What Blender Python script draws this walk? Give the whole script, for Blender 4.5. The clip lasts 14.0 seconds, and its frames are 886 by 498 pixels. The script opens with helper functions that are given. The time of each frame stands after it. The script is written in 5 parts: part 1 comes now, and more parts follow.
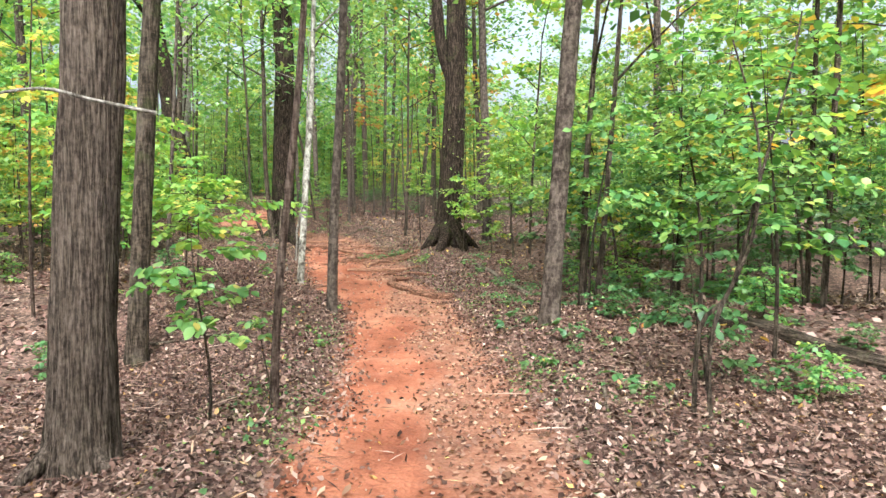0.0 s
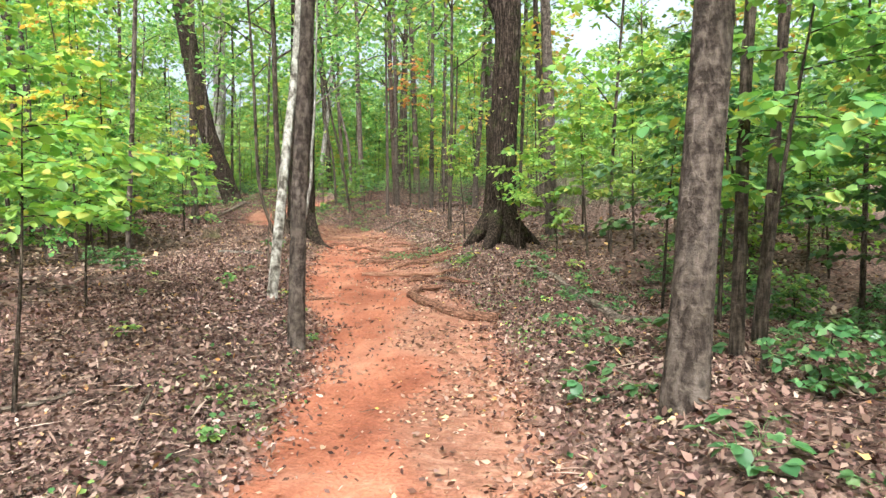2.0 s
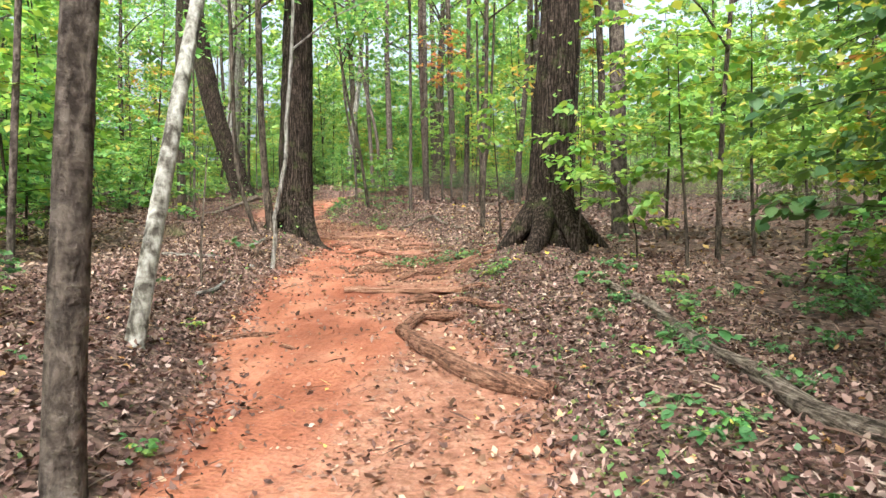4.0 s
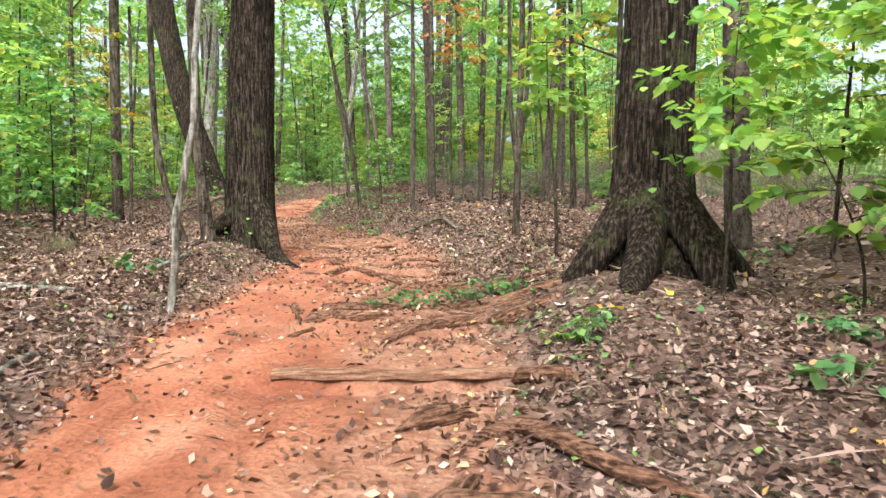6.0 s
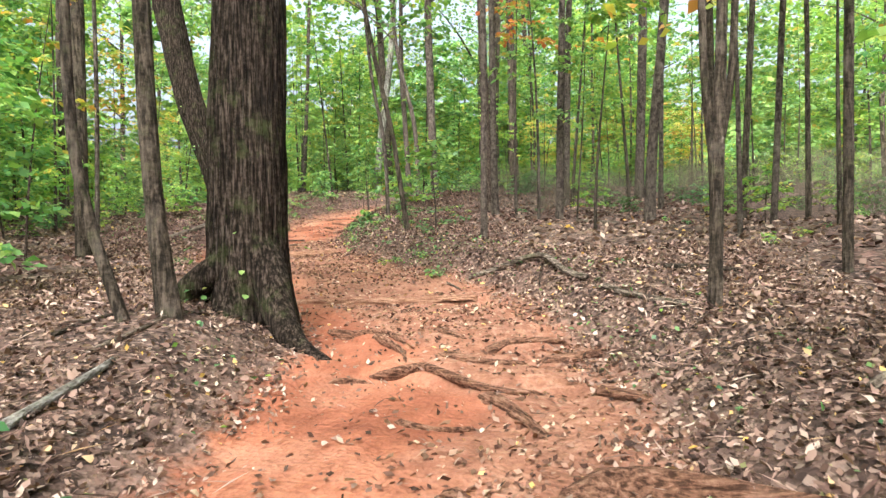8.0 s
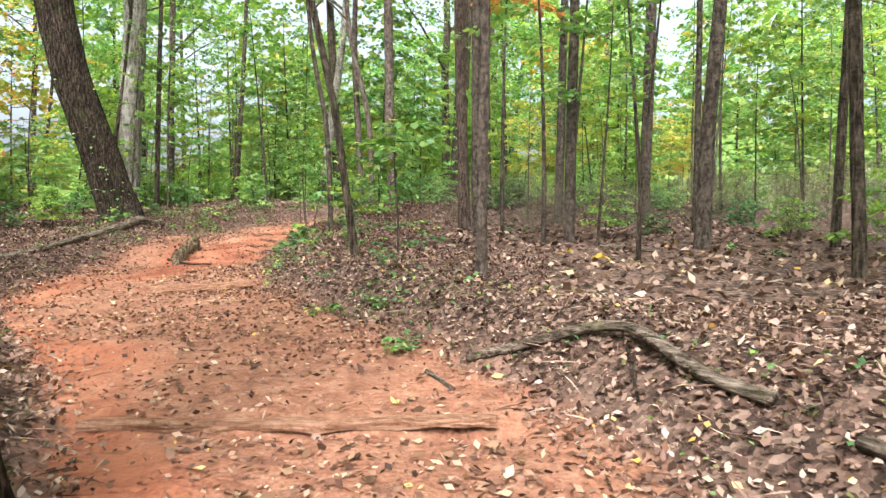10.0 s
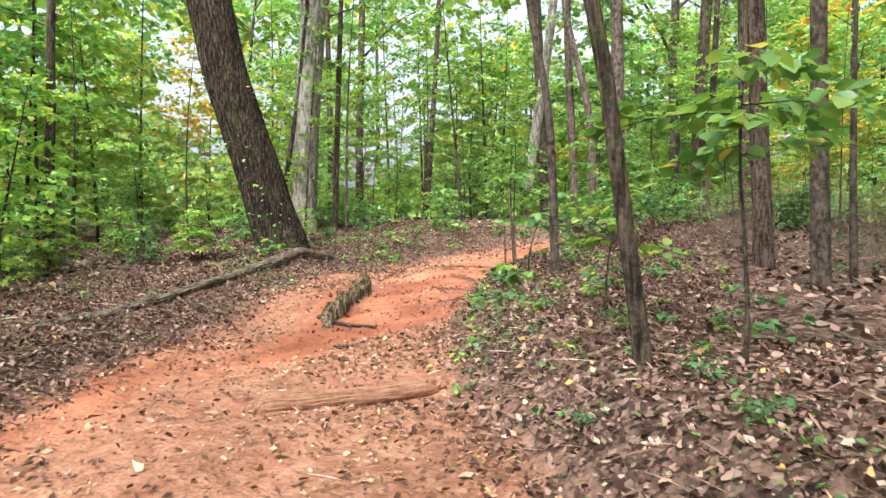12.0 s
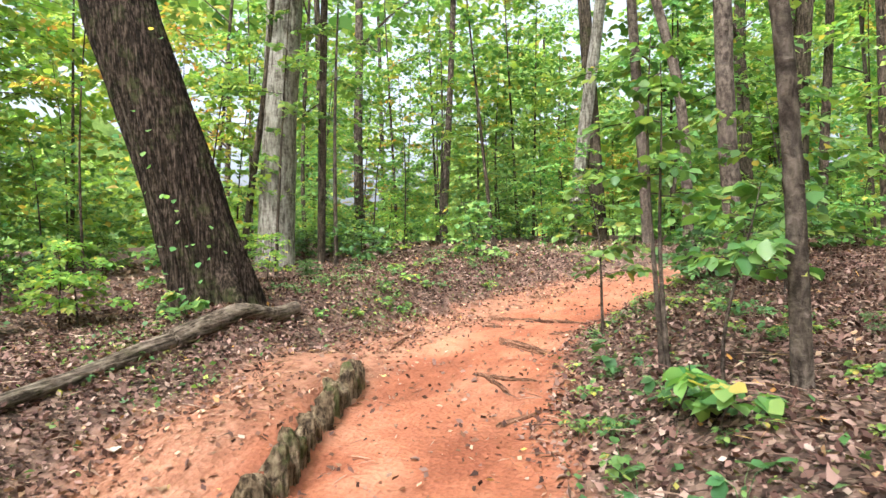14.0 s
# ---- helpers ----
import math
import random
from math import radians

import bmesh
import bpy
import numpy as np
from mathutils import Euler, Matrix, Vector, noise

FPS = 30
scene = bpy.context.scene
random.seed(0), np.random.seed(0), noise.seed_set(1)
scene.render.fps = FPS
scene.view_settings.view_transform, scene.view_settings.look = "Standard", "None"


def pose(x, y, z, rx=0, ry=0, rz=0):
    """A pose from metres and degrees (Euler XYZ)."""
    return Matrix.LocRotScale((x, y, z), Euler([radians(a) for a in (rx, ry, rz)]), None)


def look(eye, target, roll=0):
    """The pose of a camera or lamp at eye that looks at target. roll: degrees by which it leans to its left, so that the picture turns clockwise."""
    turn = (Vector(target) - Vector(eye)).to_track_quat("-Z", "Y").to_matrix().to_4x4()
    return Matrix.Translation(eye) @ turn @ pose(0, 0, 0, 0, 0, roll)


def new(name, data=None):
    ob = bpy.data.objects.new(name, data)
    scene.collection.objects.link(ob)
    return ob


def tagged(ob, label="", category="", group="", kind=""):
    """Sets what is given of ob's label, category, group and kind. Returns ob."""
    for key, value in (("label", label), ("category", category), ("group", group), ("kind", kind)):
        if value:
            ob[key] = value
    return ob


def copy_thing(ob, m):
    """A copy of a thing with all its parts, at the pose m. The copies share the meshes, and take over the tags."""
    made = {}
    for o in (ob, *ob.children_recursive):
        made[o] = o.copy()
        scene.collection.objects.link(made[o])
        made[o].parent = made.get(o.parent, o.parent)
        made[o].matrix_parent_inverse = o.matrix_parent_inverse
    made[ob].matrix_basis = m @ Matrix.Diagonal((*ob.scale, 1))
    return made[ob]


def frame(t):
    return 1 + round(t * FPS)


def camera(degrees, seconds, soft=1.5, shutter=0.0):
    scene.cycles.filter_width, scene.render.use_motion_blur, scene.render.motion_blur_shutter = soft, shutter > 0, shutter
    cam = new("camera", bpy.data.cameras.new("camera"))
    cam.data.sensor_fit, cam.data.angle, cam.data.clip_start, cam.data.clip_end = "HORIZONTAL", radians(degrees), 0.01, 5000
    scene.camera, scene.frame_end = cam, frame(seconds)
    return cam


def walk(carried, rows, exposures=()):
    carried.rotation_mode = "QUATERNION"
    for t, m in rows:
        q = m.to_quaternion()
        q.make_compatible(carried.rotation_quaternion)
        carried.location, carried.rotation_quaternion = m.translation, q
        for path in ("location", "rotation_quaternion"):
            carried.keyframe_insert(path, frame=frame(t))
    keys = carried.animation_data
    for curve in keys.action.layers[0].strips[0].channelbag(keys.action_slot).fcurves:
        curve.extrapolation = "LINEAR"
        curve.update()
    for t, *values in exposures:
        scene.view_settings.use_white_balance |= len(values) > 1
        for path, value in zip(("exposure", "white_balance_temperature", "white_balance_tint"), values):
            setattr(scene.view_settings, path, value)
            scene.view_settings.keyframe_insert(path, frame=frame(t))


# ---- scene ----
cam = camera(66.9, 14.0, soft=1.45, shutter=0.08)
PATH = [
    (0.0, pose(0.00, 0.00, 1.50, 86.60, 0.00, 0.00)), (0.5, pose(0.07, 1.17, 1.39, 86.61, 0.12, 1.85)),
    (1.0, pose(0.16, 2.27, 1.33, 86.51, 0.14, 2.56)), (1.5, pose(0.26, 3.42, 1.30, 86.46, 0.25, 4.84)),
    (2.0, pose(0.33, 4.57, 1.21, 86.44, 0.48, 5.50)), (2.5, pose(0.37, 5.73, 1.12, 86.30, 0.49, 8.01)),
    (2.7, pose(0.37, 6.20, 1.09, 86.40, 0.67, 8.87)), (4.8, pose(-0.10, 10.49, 0.96, 86.61, 0.14, 9.48)),
    (5.0, pose(-0.20, 10.94, 0.97, 86.60, 0.08, 9.56)), (5.5, pose(-0.43, 12.07, 1.01, 86.58, 0.21, 9.60)),
    (6.0, pose(-0.69, 13.23, 0.98, 86.53, 0.22, 9.62)), (6.5, pose(-1.11, 14.38, 1.12, 86.49, 0.33, 10.73)),
    (7.0, pose(-1.43, 15.34, 1.22, 86.66, 0.45, 11.91)), (7.5, pose(-1.86, 16.33, 1.28, 86.86, 0.36, 12.16)),
    (8.0, pose(-2.31, 17.34, 1.35, 86.93, 0.75, 11.98)), (8.2, pose(-2.47, 17.76, 1.40, 87.02, 0.91, 11.98)),
    (10.3, pose(-3.60, 22.33, 1.41, 88.36, -0.59, 7.77)), (10.5, pose(-3.75, 22.78, 1.42, 88.40, -0.35, 11.36)),
    (11.0, pose(-4.14, 23.89, 1.57, 88.61, -0.45, 14.93)), (11.5, pose(-4.69, 24.99, 1.68, 88.74, -0.24, 21.89)),
    (12.0, pose(-5.20, 26.07, 1.76, 89.08, -0.19, 24.33)), (12.5, pose(-5.80, 27.12, 1.84, 89.79, -0.31, 24.38)),
    (13.0, pose(-6.43, 28.24, 1.85, 90.13, -0.08, 24.64)), (13.5, pose(-7.08, 29.32, 1.90, 90.25, 0.11, 24.88)),
    (14.0, pose(-7.59, 30.41, 2.01, 90.76, 0.79, 24.95)),
]
EXPOSURES = [(0.0, 1.76, 5950, 5), (2.7, 1.88, 5950, 5), (5.0, 1.92, 5950, 5), (8.2, 1.94, 6000, 5), (11.0, 1.96, 6100, 8), (14.0, 2.02, 6100, 8)]
walk(cam, PATH, EXPOSURES)

# ---------------------------------------------------------------- light
world = bpy.data.worlds.new("overcast_sky")
world.use_nodes = True
scene.world = world
wn, wl = world.node_tree.nodes, world.node_tree.links
sky = wn.new("ShaderNodeTexSky")
sky.sky_type, sky.sun_disc = "NISHITA", False
sky.sun_elevation, sky.sun_rotation = radians(48), radians(180)
sky.air_density, sky.dust_density, sky.ozone_density = 0.8, 9.0, 0.3
veil = wn.new("ShaderNodeHueSaturation")  # thin even cloud takes the blue out of the sky
veil.inputs["Saturation"].default_value = 0.4
wl.new(sky.outputs[0], veil.inputs["Color"])
wl.new(veil.outputs[0], wn["Background"].inputs[0])
wn["Background"].inputs[1].default_value = 0.15

sun = bpy.data.lights.new("sun", "SUN")
sun.energy, sun.angle, sun.color = 1.5, radians(25), (1.0, 0.95, 0.86)
sun_ob = new("sun", sun)
sun_ob.matrix_world = look((0, -36, 40), (0, 0, 0))

# ---------------------------------------------------------------- materials


def material(name):
    m = bpy.data.materials.new(name)
    m.use_nodes = True
    return m, m.node_tree.nodes, m.node_tree.links, m.node_tree.nodes["Principled BSDF"]


def ramp(nodes, stops):
    r = nodes.new("ShaderNodeValToRGB")
    while len(r.color_ramp.elements) < len(stops):
        r.color_ramp.elements.new(0.5)
    for e, (p, c) in zip(r.color_ramp.elements, stops):
        e.position, e.color = p, (*c, 1)
    return r


def noise_tex(nodes, links, coords, scale, detail=6.0, rough=0.6, stretch=None):
    n = nodes.new("ShaderNodeTexNoise")
    n.inputs["Scale"].default_value, n.inputs["Detail"].default_value, n.inputs["Roughness"].default_value = scale, detail, rough
    if stretch:
        mp = nodes.new("ShaderNodeMapping")
        mp.inputs["Scale"].default_value = stretch
        links.new(coords, mp.inputs[0])
        coords = mp.outputs[0]
    links.new(coords, n.inputs["Vector"])
    return n


def mix_rgb(nodes, links, fac, a, b, mode="MIX"):
    n = nodes.new("ShaderNodeMix")
    n.data_type, n.blend_type = "RGBA", mode
    for k, v in ((0, fac), (6, a), (7, b)):
        if hasattr(v, "is_linked"):
            links.new(v, n.inputs[k])
        elif k == 0:
            n.inputs[k].default_value = v
        else:
            n.inputs[k].default_value = (*v, 1)
    return n.outputs[2]


def bump(nodes, links, bsdf, height, strength, distance):
    b = nodes.new("ShaderNodeBump")
    b.inputs["Strength"].default_value, b.inputs["Distance"].default_value = strength, distance
    links.new(height, b.inputs["Height"])
    links.new(b.outputs[0], bsdf.inputs["Normal"])
    return b


def bark_material(name, dark, mid, light, moss=0.0, ridge=18.0, patchy=0.35, draw=0.08, stops=(0.61, 0.73, 0.88)):
    """Rough bark: furrows drawn out along the trunk (draw near 1: scaly plates), broken ridges, lichen patches, moss where asked."""
    m, n, l, p = material(name)
    co = n.new("ShaderNodeTexCoord").outputs["Object"]
    groove = noise_tex(n, l, co, ridge * 2.0, 5, 0.6, (1, 1, draw))
    groove.inputs["Distortion"].default_value = 0.35
    crack = noise_tex(n, l, co, ridge * 1.3, 5, 0.65, (0.8, 0.8, min(1.6, draw * 9)))
    fine = noise_tex(n, l, co, ridge * 7, 4, 0.75, (1, 1, min(1.0, draw * 4)))
    big = noise_tex(n, l, co, 4.5, 6, 0.7, (1, 1, 0.6))
    relief = n.new("ShaderNodeMath")
    relief.operation = "MULTIPLY_ADD"
    relief.inputs[1].default_value = 0.45
    l.new(crack.outputs[0], relief.inputs[0])
    l.new(groove.outputs[0], relief.inputs[2])
    col = ramp(n, list(zip(stops, (dark, mid, light))))
    l.new(relief.outputs[0], col.inputs[0])
    patch = ramp(n, [(0.50, (0, 0, 0)), (0.66, (1, 1, 1))])
    l.new(big.outputs[0], patch.inputs[0])
    scaled = n.new("ShaderNodeMath")
    scaled.operation = "MULTIPLY"
    scaled.inputs[1].default_value = patchy
    l.new(patch.outputs[0], scaled.inputs[0])
    c = mix_rgb(n, l, scaled.outputs[0], col.outputs[0], tuple(min(1, v * 1.2 + 0.03) for v in light))
    if moss:
        mo = noise_tex(n, l, co, 3.1, 5, 0.7)
        mr = ramp(n, [(0.55, (0, 0, 0)), (0.66, (moss, moss, moss))])
        l.new(mo.outputs[0], mr.inputs[0])
        c = mix_rgb(n, l, mr.outputs[0], c, (0.075, 0.095, 0.03))
    c = mix_rgb(n, l, 0.45, c, fine.outputs[0], "SOFT_LIGHT")
    l.new(c, p.inputs["Base Color"])
    p.inputs["Roughness"].default_value = 0.9
    p.inputs["Specular IOR Level"].default_value = 0.1
    h = n.new("ShaderNodeMath")
    h.operation = "MULTIPLY_ADD"
    l.new(fine.outputs[0], h.inputs[0])
    h.inputs[1].default_value = 0.25
    l.new(relief.outputs[0], h.inputs[2])
    bump(n, l, p, h.outputs[0], 1.0, 0.05)
    return m


BARK_OAK = bark_material("oak_bark", (0.030, 0.022, 0.017), (0.095, 0.071, 0.057), (0.190, 0.150, 0.122), ridge=26, patchy=0.18, draw=0.07)
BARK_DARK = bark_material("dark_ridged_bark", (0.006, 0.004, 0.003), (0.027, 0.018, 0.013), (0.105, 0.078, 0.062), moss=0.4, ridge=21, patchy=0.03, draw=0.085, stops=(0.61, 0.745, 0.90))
BARK_GREY = bark_material("grey_bark", (0.030, 0.022, 0.018), (0.072, 0.055, 0.045), (0.130, 0.104, 0.087), ridge=9, patchy=0.3, draw=0.5)
BARK_BROWN = bark_material("brown_bark", (0.016, 0.012, 0.009), (0.050, 0.037, 0.027), (0.120, 0.092, 0.072), moss=0.3, ridge=16, patchy=0.45, draw=0.16)
BARK_PALE = bark_material("pale_bark", (0.090, 0.077, 0.064), (0.215, 0.193, 0.168), (0.360, 0.338, 0.305), ridge=10, patchy=0.4, draw=0.2)
BARK_MOTTLED = bark_material("mottled_grey_bark", (0.060, 0.050, 0.040), (0.200, 0.180, 0.152), (0.420, 0.395, 0.355), ridge=6, patchy=0.5, draw=0.5)
BARK_REDDISH = bark_material("reddish_brown_bark", (0.022, 0.013, 0.010), (0.062, 0.042, 0.033), (0.130, 0.097, 0.080), ridge=15, patchy=0.4, draw=0.2)
DEADWOOD = bark_material("weathered_deadwood", (0.035, 0.026, 0.019), (0.125, 0.095, 0.074), (0.260, 0.210, 0.170), ridge=20, moss=0.4)
ROTTEN = bark_material("rotten_mossy_wood", (0.030, 0.020, 0.013), (0.120, 0.085, 0.055), (0.240, 0.185, 0.125), ridge=14, moss=0.7, patchy=0.2, draw=0.3)
ROOT_WOOD = bark_material("trodden_root_bark", (0.060, 0.028, 0.018), (0.180, 0.088, 0.056), (0.310, 0.170, 0.115), ridge=22, patchy=0.25, draw=0.1)
TIMBER = bark_material("clay_stained_timber", (0.200, 0.096, 0.060), (0.320, 0.168, 0.108), (0.440, 0.262, 0.185), ridge=24, patchy=0.2)


def leaf_material(name, stops, translucency=0.45, rough=0.38):
    """Leaves of many tints, one tint a leaf, thin enough for light to come through."""
    m, n, l, p = material(name)
    geo = n.new("ShaderNodeNewGeometry")
    info = n.new("ShaderNodeObjectInfo")
    r = ramp(n, stops)
    l.new(geo.outputs["Random Per Island"], r.inputs[0])
    hsv = n.new("ShaderNodeHueSaturation")
    vary = n.new("ShaderNodeMapRange")
    vary.inputs[3].default_value, vary.inputs[4].default_value = 0.88, 1.22
    l.new(info.outputs["Random"], vary.inputs[0])
    l.new(vary.outputs[0], hsv.inputs["Value"])
    hue = n.new("ShaderNodeMapRange")
    hue.inputs[3].default_value, hue.inputs[4].default_value = 0.485, 0.512
    l.new(info.outputs["Random"], hue.inputs[0])
    l.new(hue.outputs[0], hsv.inputs["Hue"])
    l.new(r.outputs[0], hsv.inputs["Color"])
    l.new(hsv.outputs[0], p.inputs["Base Color"])
    p.inputs["Roughness"].default_value = rough
    p.inputs["Specular IOR Level"].default_value = 0.45 if rough < 0.5 else 0.12
    tr = n.new("ShaderNodeBsdfTranslucent")
    warm = mix_rgb(n, l, 1.0, hsv.outputs[0], (1.35, 1.25, 0.6), "MULTIPLY")
    l.new(warm, tr.inputs[0])
    mx = n.new("ShaderNodeMixShader")
    mx.inputs[0].default_value = translucency
    l.new(p.outputs[0], mx.inputs[1])
    l.new(tr.outputs[0], mx.inputs[2])
    l.new(mx.outputs[0], n["Material Output"].inputs[0])
    return m


LEAF_GREEN = leaf_material("green_leaves", [(0.0, (0.062, 0.170, 0.058)), (0.35, (0.118, 0.255, 0.082)), (0.7, (0.190, 0.335, 0.105)), (0.95, (0.285, 0.400, 0.120)), (1.0, (0.480, 0.370, 0.100))], 0.5)
LEAF_LIME = leaf_material("lime_leaves", [(0.0, (0.120, 0.260, 0.066)), (0.5, (0.205, 0.355, 0.090)), (0.9, (0.330, 0.440, 0.110)), (1.0, (0.560, 0.430, 0.124))], 0.52)
LEAF_YELLOW = leaf_material("turning_leaves", [(0.0, (0.170, 0.290, 0.058)), (0.45, (0.300, 0.370, 0.078)), (0.75, (0.480, 0.390, 0.091)), (0.92, (0.540, 0.290, 0.078)), (1.0, (0.500, 0.180, 0.078))], 0.5)
LEAF_RUSSET = leaf_material("russet_leaves", [(0.0, (0.300, 0.330, 0.080)), (0.4, (0.500, 0.300, 0.090)), (0.75, (0.520, 0.170, 0.080)), (1.0, (0.420, 0.100, 0.070))], 0.5)
LEAF_DEEP = leaf_material("deep_green_leaves", [(0.0, (0.041, 0.108, 0.041)), (0.6, (0.082, 0.181, 0.065)), (1.0, (0.152, 0.254, 0.094))], 0.4)
LITTER = leaf_material("fallen_dry_leaves", [(0.0, (0.024, 0.013, 0.010)), (0.3, (0.085, 0.047, 0.037)), (0.6, (0.190, 0.115, 0.093)), (0.88, (0.310, 0.208, 0.173)), (0.975, (0.440, 0.340, 0.290)), (1.0, (0.480, 0.270, 0.065))], 0.1, 0.6)
LITTER_PATH = leaf_material("fallen_leaves_on_clay", [(0.0, (0.050, 0.024, 0.016)), (0.4, (0.150, 0.078, 0.052)), (0.78, (0.300, 0.178, 0.125)), (0.97, (0.480, 0.340, 0.250)), (1.0, (0.520, 0.340, 0.066))], 0.1, 0.7)
LEAF_GOLD = leaf_material("golden_fallen_leaves", [(0.0, (0.52, 0.31, 0.03)), (1.0, (0.65, 0.45, 0.06))], 0.3)
LEAF_PALE = leaf_material("bleached_leaf", [(0.0, (0.42, 0.38, 0.32)), (1.0, (0.52, 0.48, 0.42))], 0.1, 0.7)

MOSS = leaf_material("olive_moss", [(0.0, (0.070, 0.080, 0.030)), (0.5, (0.125, 0.135, 0.050)), (1.0, (0.215, 0.205, 0.090))], 0.1, 0.8)

# forest floor: dark humus with leaf fragments, bare red clay where it is trodden
FLOOR, fn, fl, fp = material("forest_floor")
geo = fn.new("ShaderNodeNewGeometry").outputs["Position"]
soil = fn.new("ShaderNodeAttribute")
soil.attribute_name = "clay"
frag = fn.new("ShaderNodeTexVoronoi")
frag.inputs["Scale"].default_value = 26
fl.new(geo, frag.inputs["Vector"])
frag_col = ramp(fn, [(0.0, (0.018, 0.011, 0.008)), (0.4, (0.050, 0.030, 0.024)), (0.75, (0.115, 0.072, 0.057)), (1.0, (0.230, 0.158, 0.128))])
sep = fn.new("ShaderNodeSeparateColor")
fl.new(frag.outputs["Color"], sep.inputs[0])
fl.new(sep.outputs[0], frag_col.inputs[0])
humus_n = noise_tex(fn, fl, geo, 2.2, 6, 0.65)
humus = mix_rgb(fn, fl, 0.55, frag_col.outputs[0], humus_n.outputs[0], "OVERLAY")
clay_n = noise_tex(fn, fl, geo, 1.1, 8, 0.62)
clay_c = ramp(fn, [(0.30, (0.222, 0.074, 0.041)), (0.5, (0.318, 0.117, 0.066)), (0.7, (0.385, 0.177, 0.113))])
fl.new(clay_n.outputs[0], clay_c.inputs[0])
grit = noise_tex(fn, fl, geo, 45, 4, 0.7)
streak = noise_tex(fn, fl, geo, 0.9, 5, 0.65, (2.2, 0.7, 1))
streak_r = ramp(fn, [(0.40, (0.72, 0.66, 0.64)), (0.55, (1, 1, 1)), (0.7, (1.12, 1.16, 1.2))])
fl.new(streak.outputs[0], streak_r.inputs[0])
worn = mix_rgb(fn, fl, 1.0, clay_c.outputs[0], streak_r.outputs[0], "MULTIPLY")
dust = fn.new("ShaderNodeAttribute")
dust.attribute_name = "dust"
dust_n = noise_tex(fn, fl, geo, 7.0, 6, 0.7)
dust_c = ramp(fn, [(0.36, (0.115, 0.058, 0.039)), (0.5, (0.220, 0.115, 0.077)), (0.64, (0.310, 0.185, 0.132))])
fl.new(dust_n.outputs[0], dust_c.inputs[0])
dust_f = fn.new("ShaderNodeMath")
dust_f.operation = "MULTIPLY"
dust_f.inputs[1].default_value = 0.62
fl.new(dust.outputs["Fac"], dust_f.inputs[0])
dusty = mix_rgb(fn, fl, dust_f.outputs[0], worn, dust_c.outputs[0])
clay_col = mix_rgb(fn, fl, 0.45, dusty, grit.outputs[0], "SOFT_LIGHT")
edge_n = noise_tex(fn, fl, geo, 3.7, 7, 0.7)
edge = fn.new("ShaderNodeMath")
edge.operation = "MULTIPLY_ADD"
fl.new(edge_n.outputs[0], edge.inputs[0])
edge.inputs[1].default_value = 1.15
fl.new(soil.outputs["Fac"], edge.inputs[2])
edge_r = ramp(fn, [(0.60, (0, 0, 0)), (0.84, (1, 1, 1))])
half = fn.new("ShaderNodeMath")
half.operation = "MULTIPLY_ADD"
half.inputs[1].default_value, half.inputs[2].default_value = 0.8, 0.0
fl.new(edge.outputs[0], half.inputs[0])
fl.new(half.outputs[0], edge_r.inputs[0])
# trodden greyish dirt between the litter and the bare clay
dirt_r = ramp(fn, [(0.44, (0, 0, 0)), (0.62, (1, 1, 1))])
fl.new(half.outputs[0], dirt_r.inputs[0])
dirt_c = ramp(fn, [(0.36, (0.085, 0.050, 0.038)), (0.62, (0.205, 0.125, 0.098))])
fl.new(dust_n.outputs[0], dirt_c.inputs[0])
shoulder = mix_rgb(fn, fl, dirt_r.outputs[0], humus, dirt_c.outputs[0])
fl.new(mix_rgb(fn, fl, edge_r.outputs[0], shoulder, clay_col), fp.inputs["Base Color"])
fp.inputs["Roughness"].default_value = 0.95
fp.inputs["Specular IOR Level"].default_value = 0.2
hgt = fn.new("ShaderNodeMath")
hgt.operation = "MULTIPLY_ADD"
hgt.inputs[1].default_value = 0.5
fl.new(grit.outputs[0], hgt.inputs[0])
fl.new(frag.outputs["Distance"], hgt.inputs[2])
bump(fn, fl, fp, hgt.outputs[0], 0.55, 0.025)

# ---------------------------------------------------------------- lie of the land
# along y: left and right edge of the trodden trail
EDGES = [(-14, -1.0, 1.2), (0, -0.95, 0.95), (4, -0.95, 0.8), (7, -1.0, 0.65), (9, -1.25, 0.5), (11, -1.5, 0.35), (13, -1.95, 0.1), (14.5, -2.75, -0.3),
         (16, -3.2, -0.95), (18, -3.75, -1.2), (20, -4.15, -1.8), (21.5, -4.45, -2.05), (23, -4.75, -2.3), (25, -5.9, -3.0), (26.5, -7.4, -3.95), (28.5, -9.5, -5.7),
         (31, -10.7, -7.4), (33, -11.0, -8.3), (35, -11.3, -8.9), (37, -11.7, -9.4), (39, -11.4, -9.3), (40.5, -11.2, -8.9), (42, -10.8, -8.2), (43.5, -9.4, -6.0),
         (45, -7, -3.4), (47, -4, -0.5), (60, 8, 10), (130, 30, 32)]
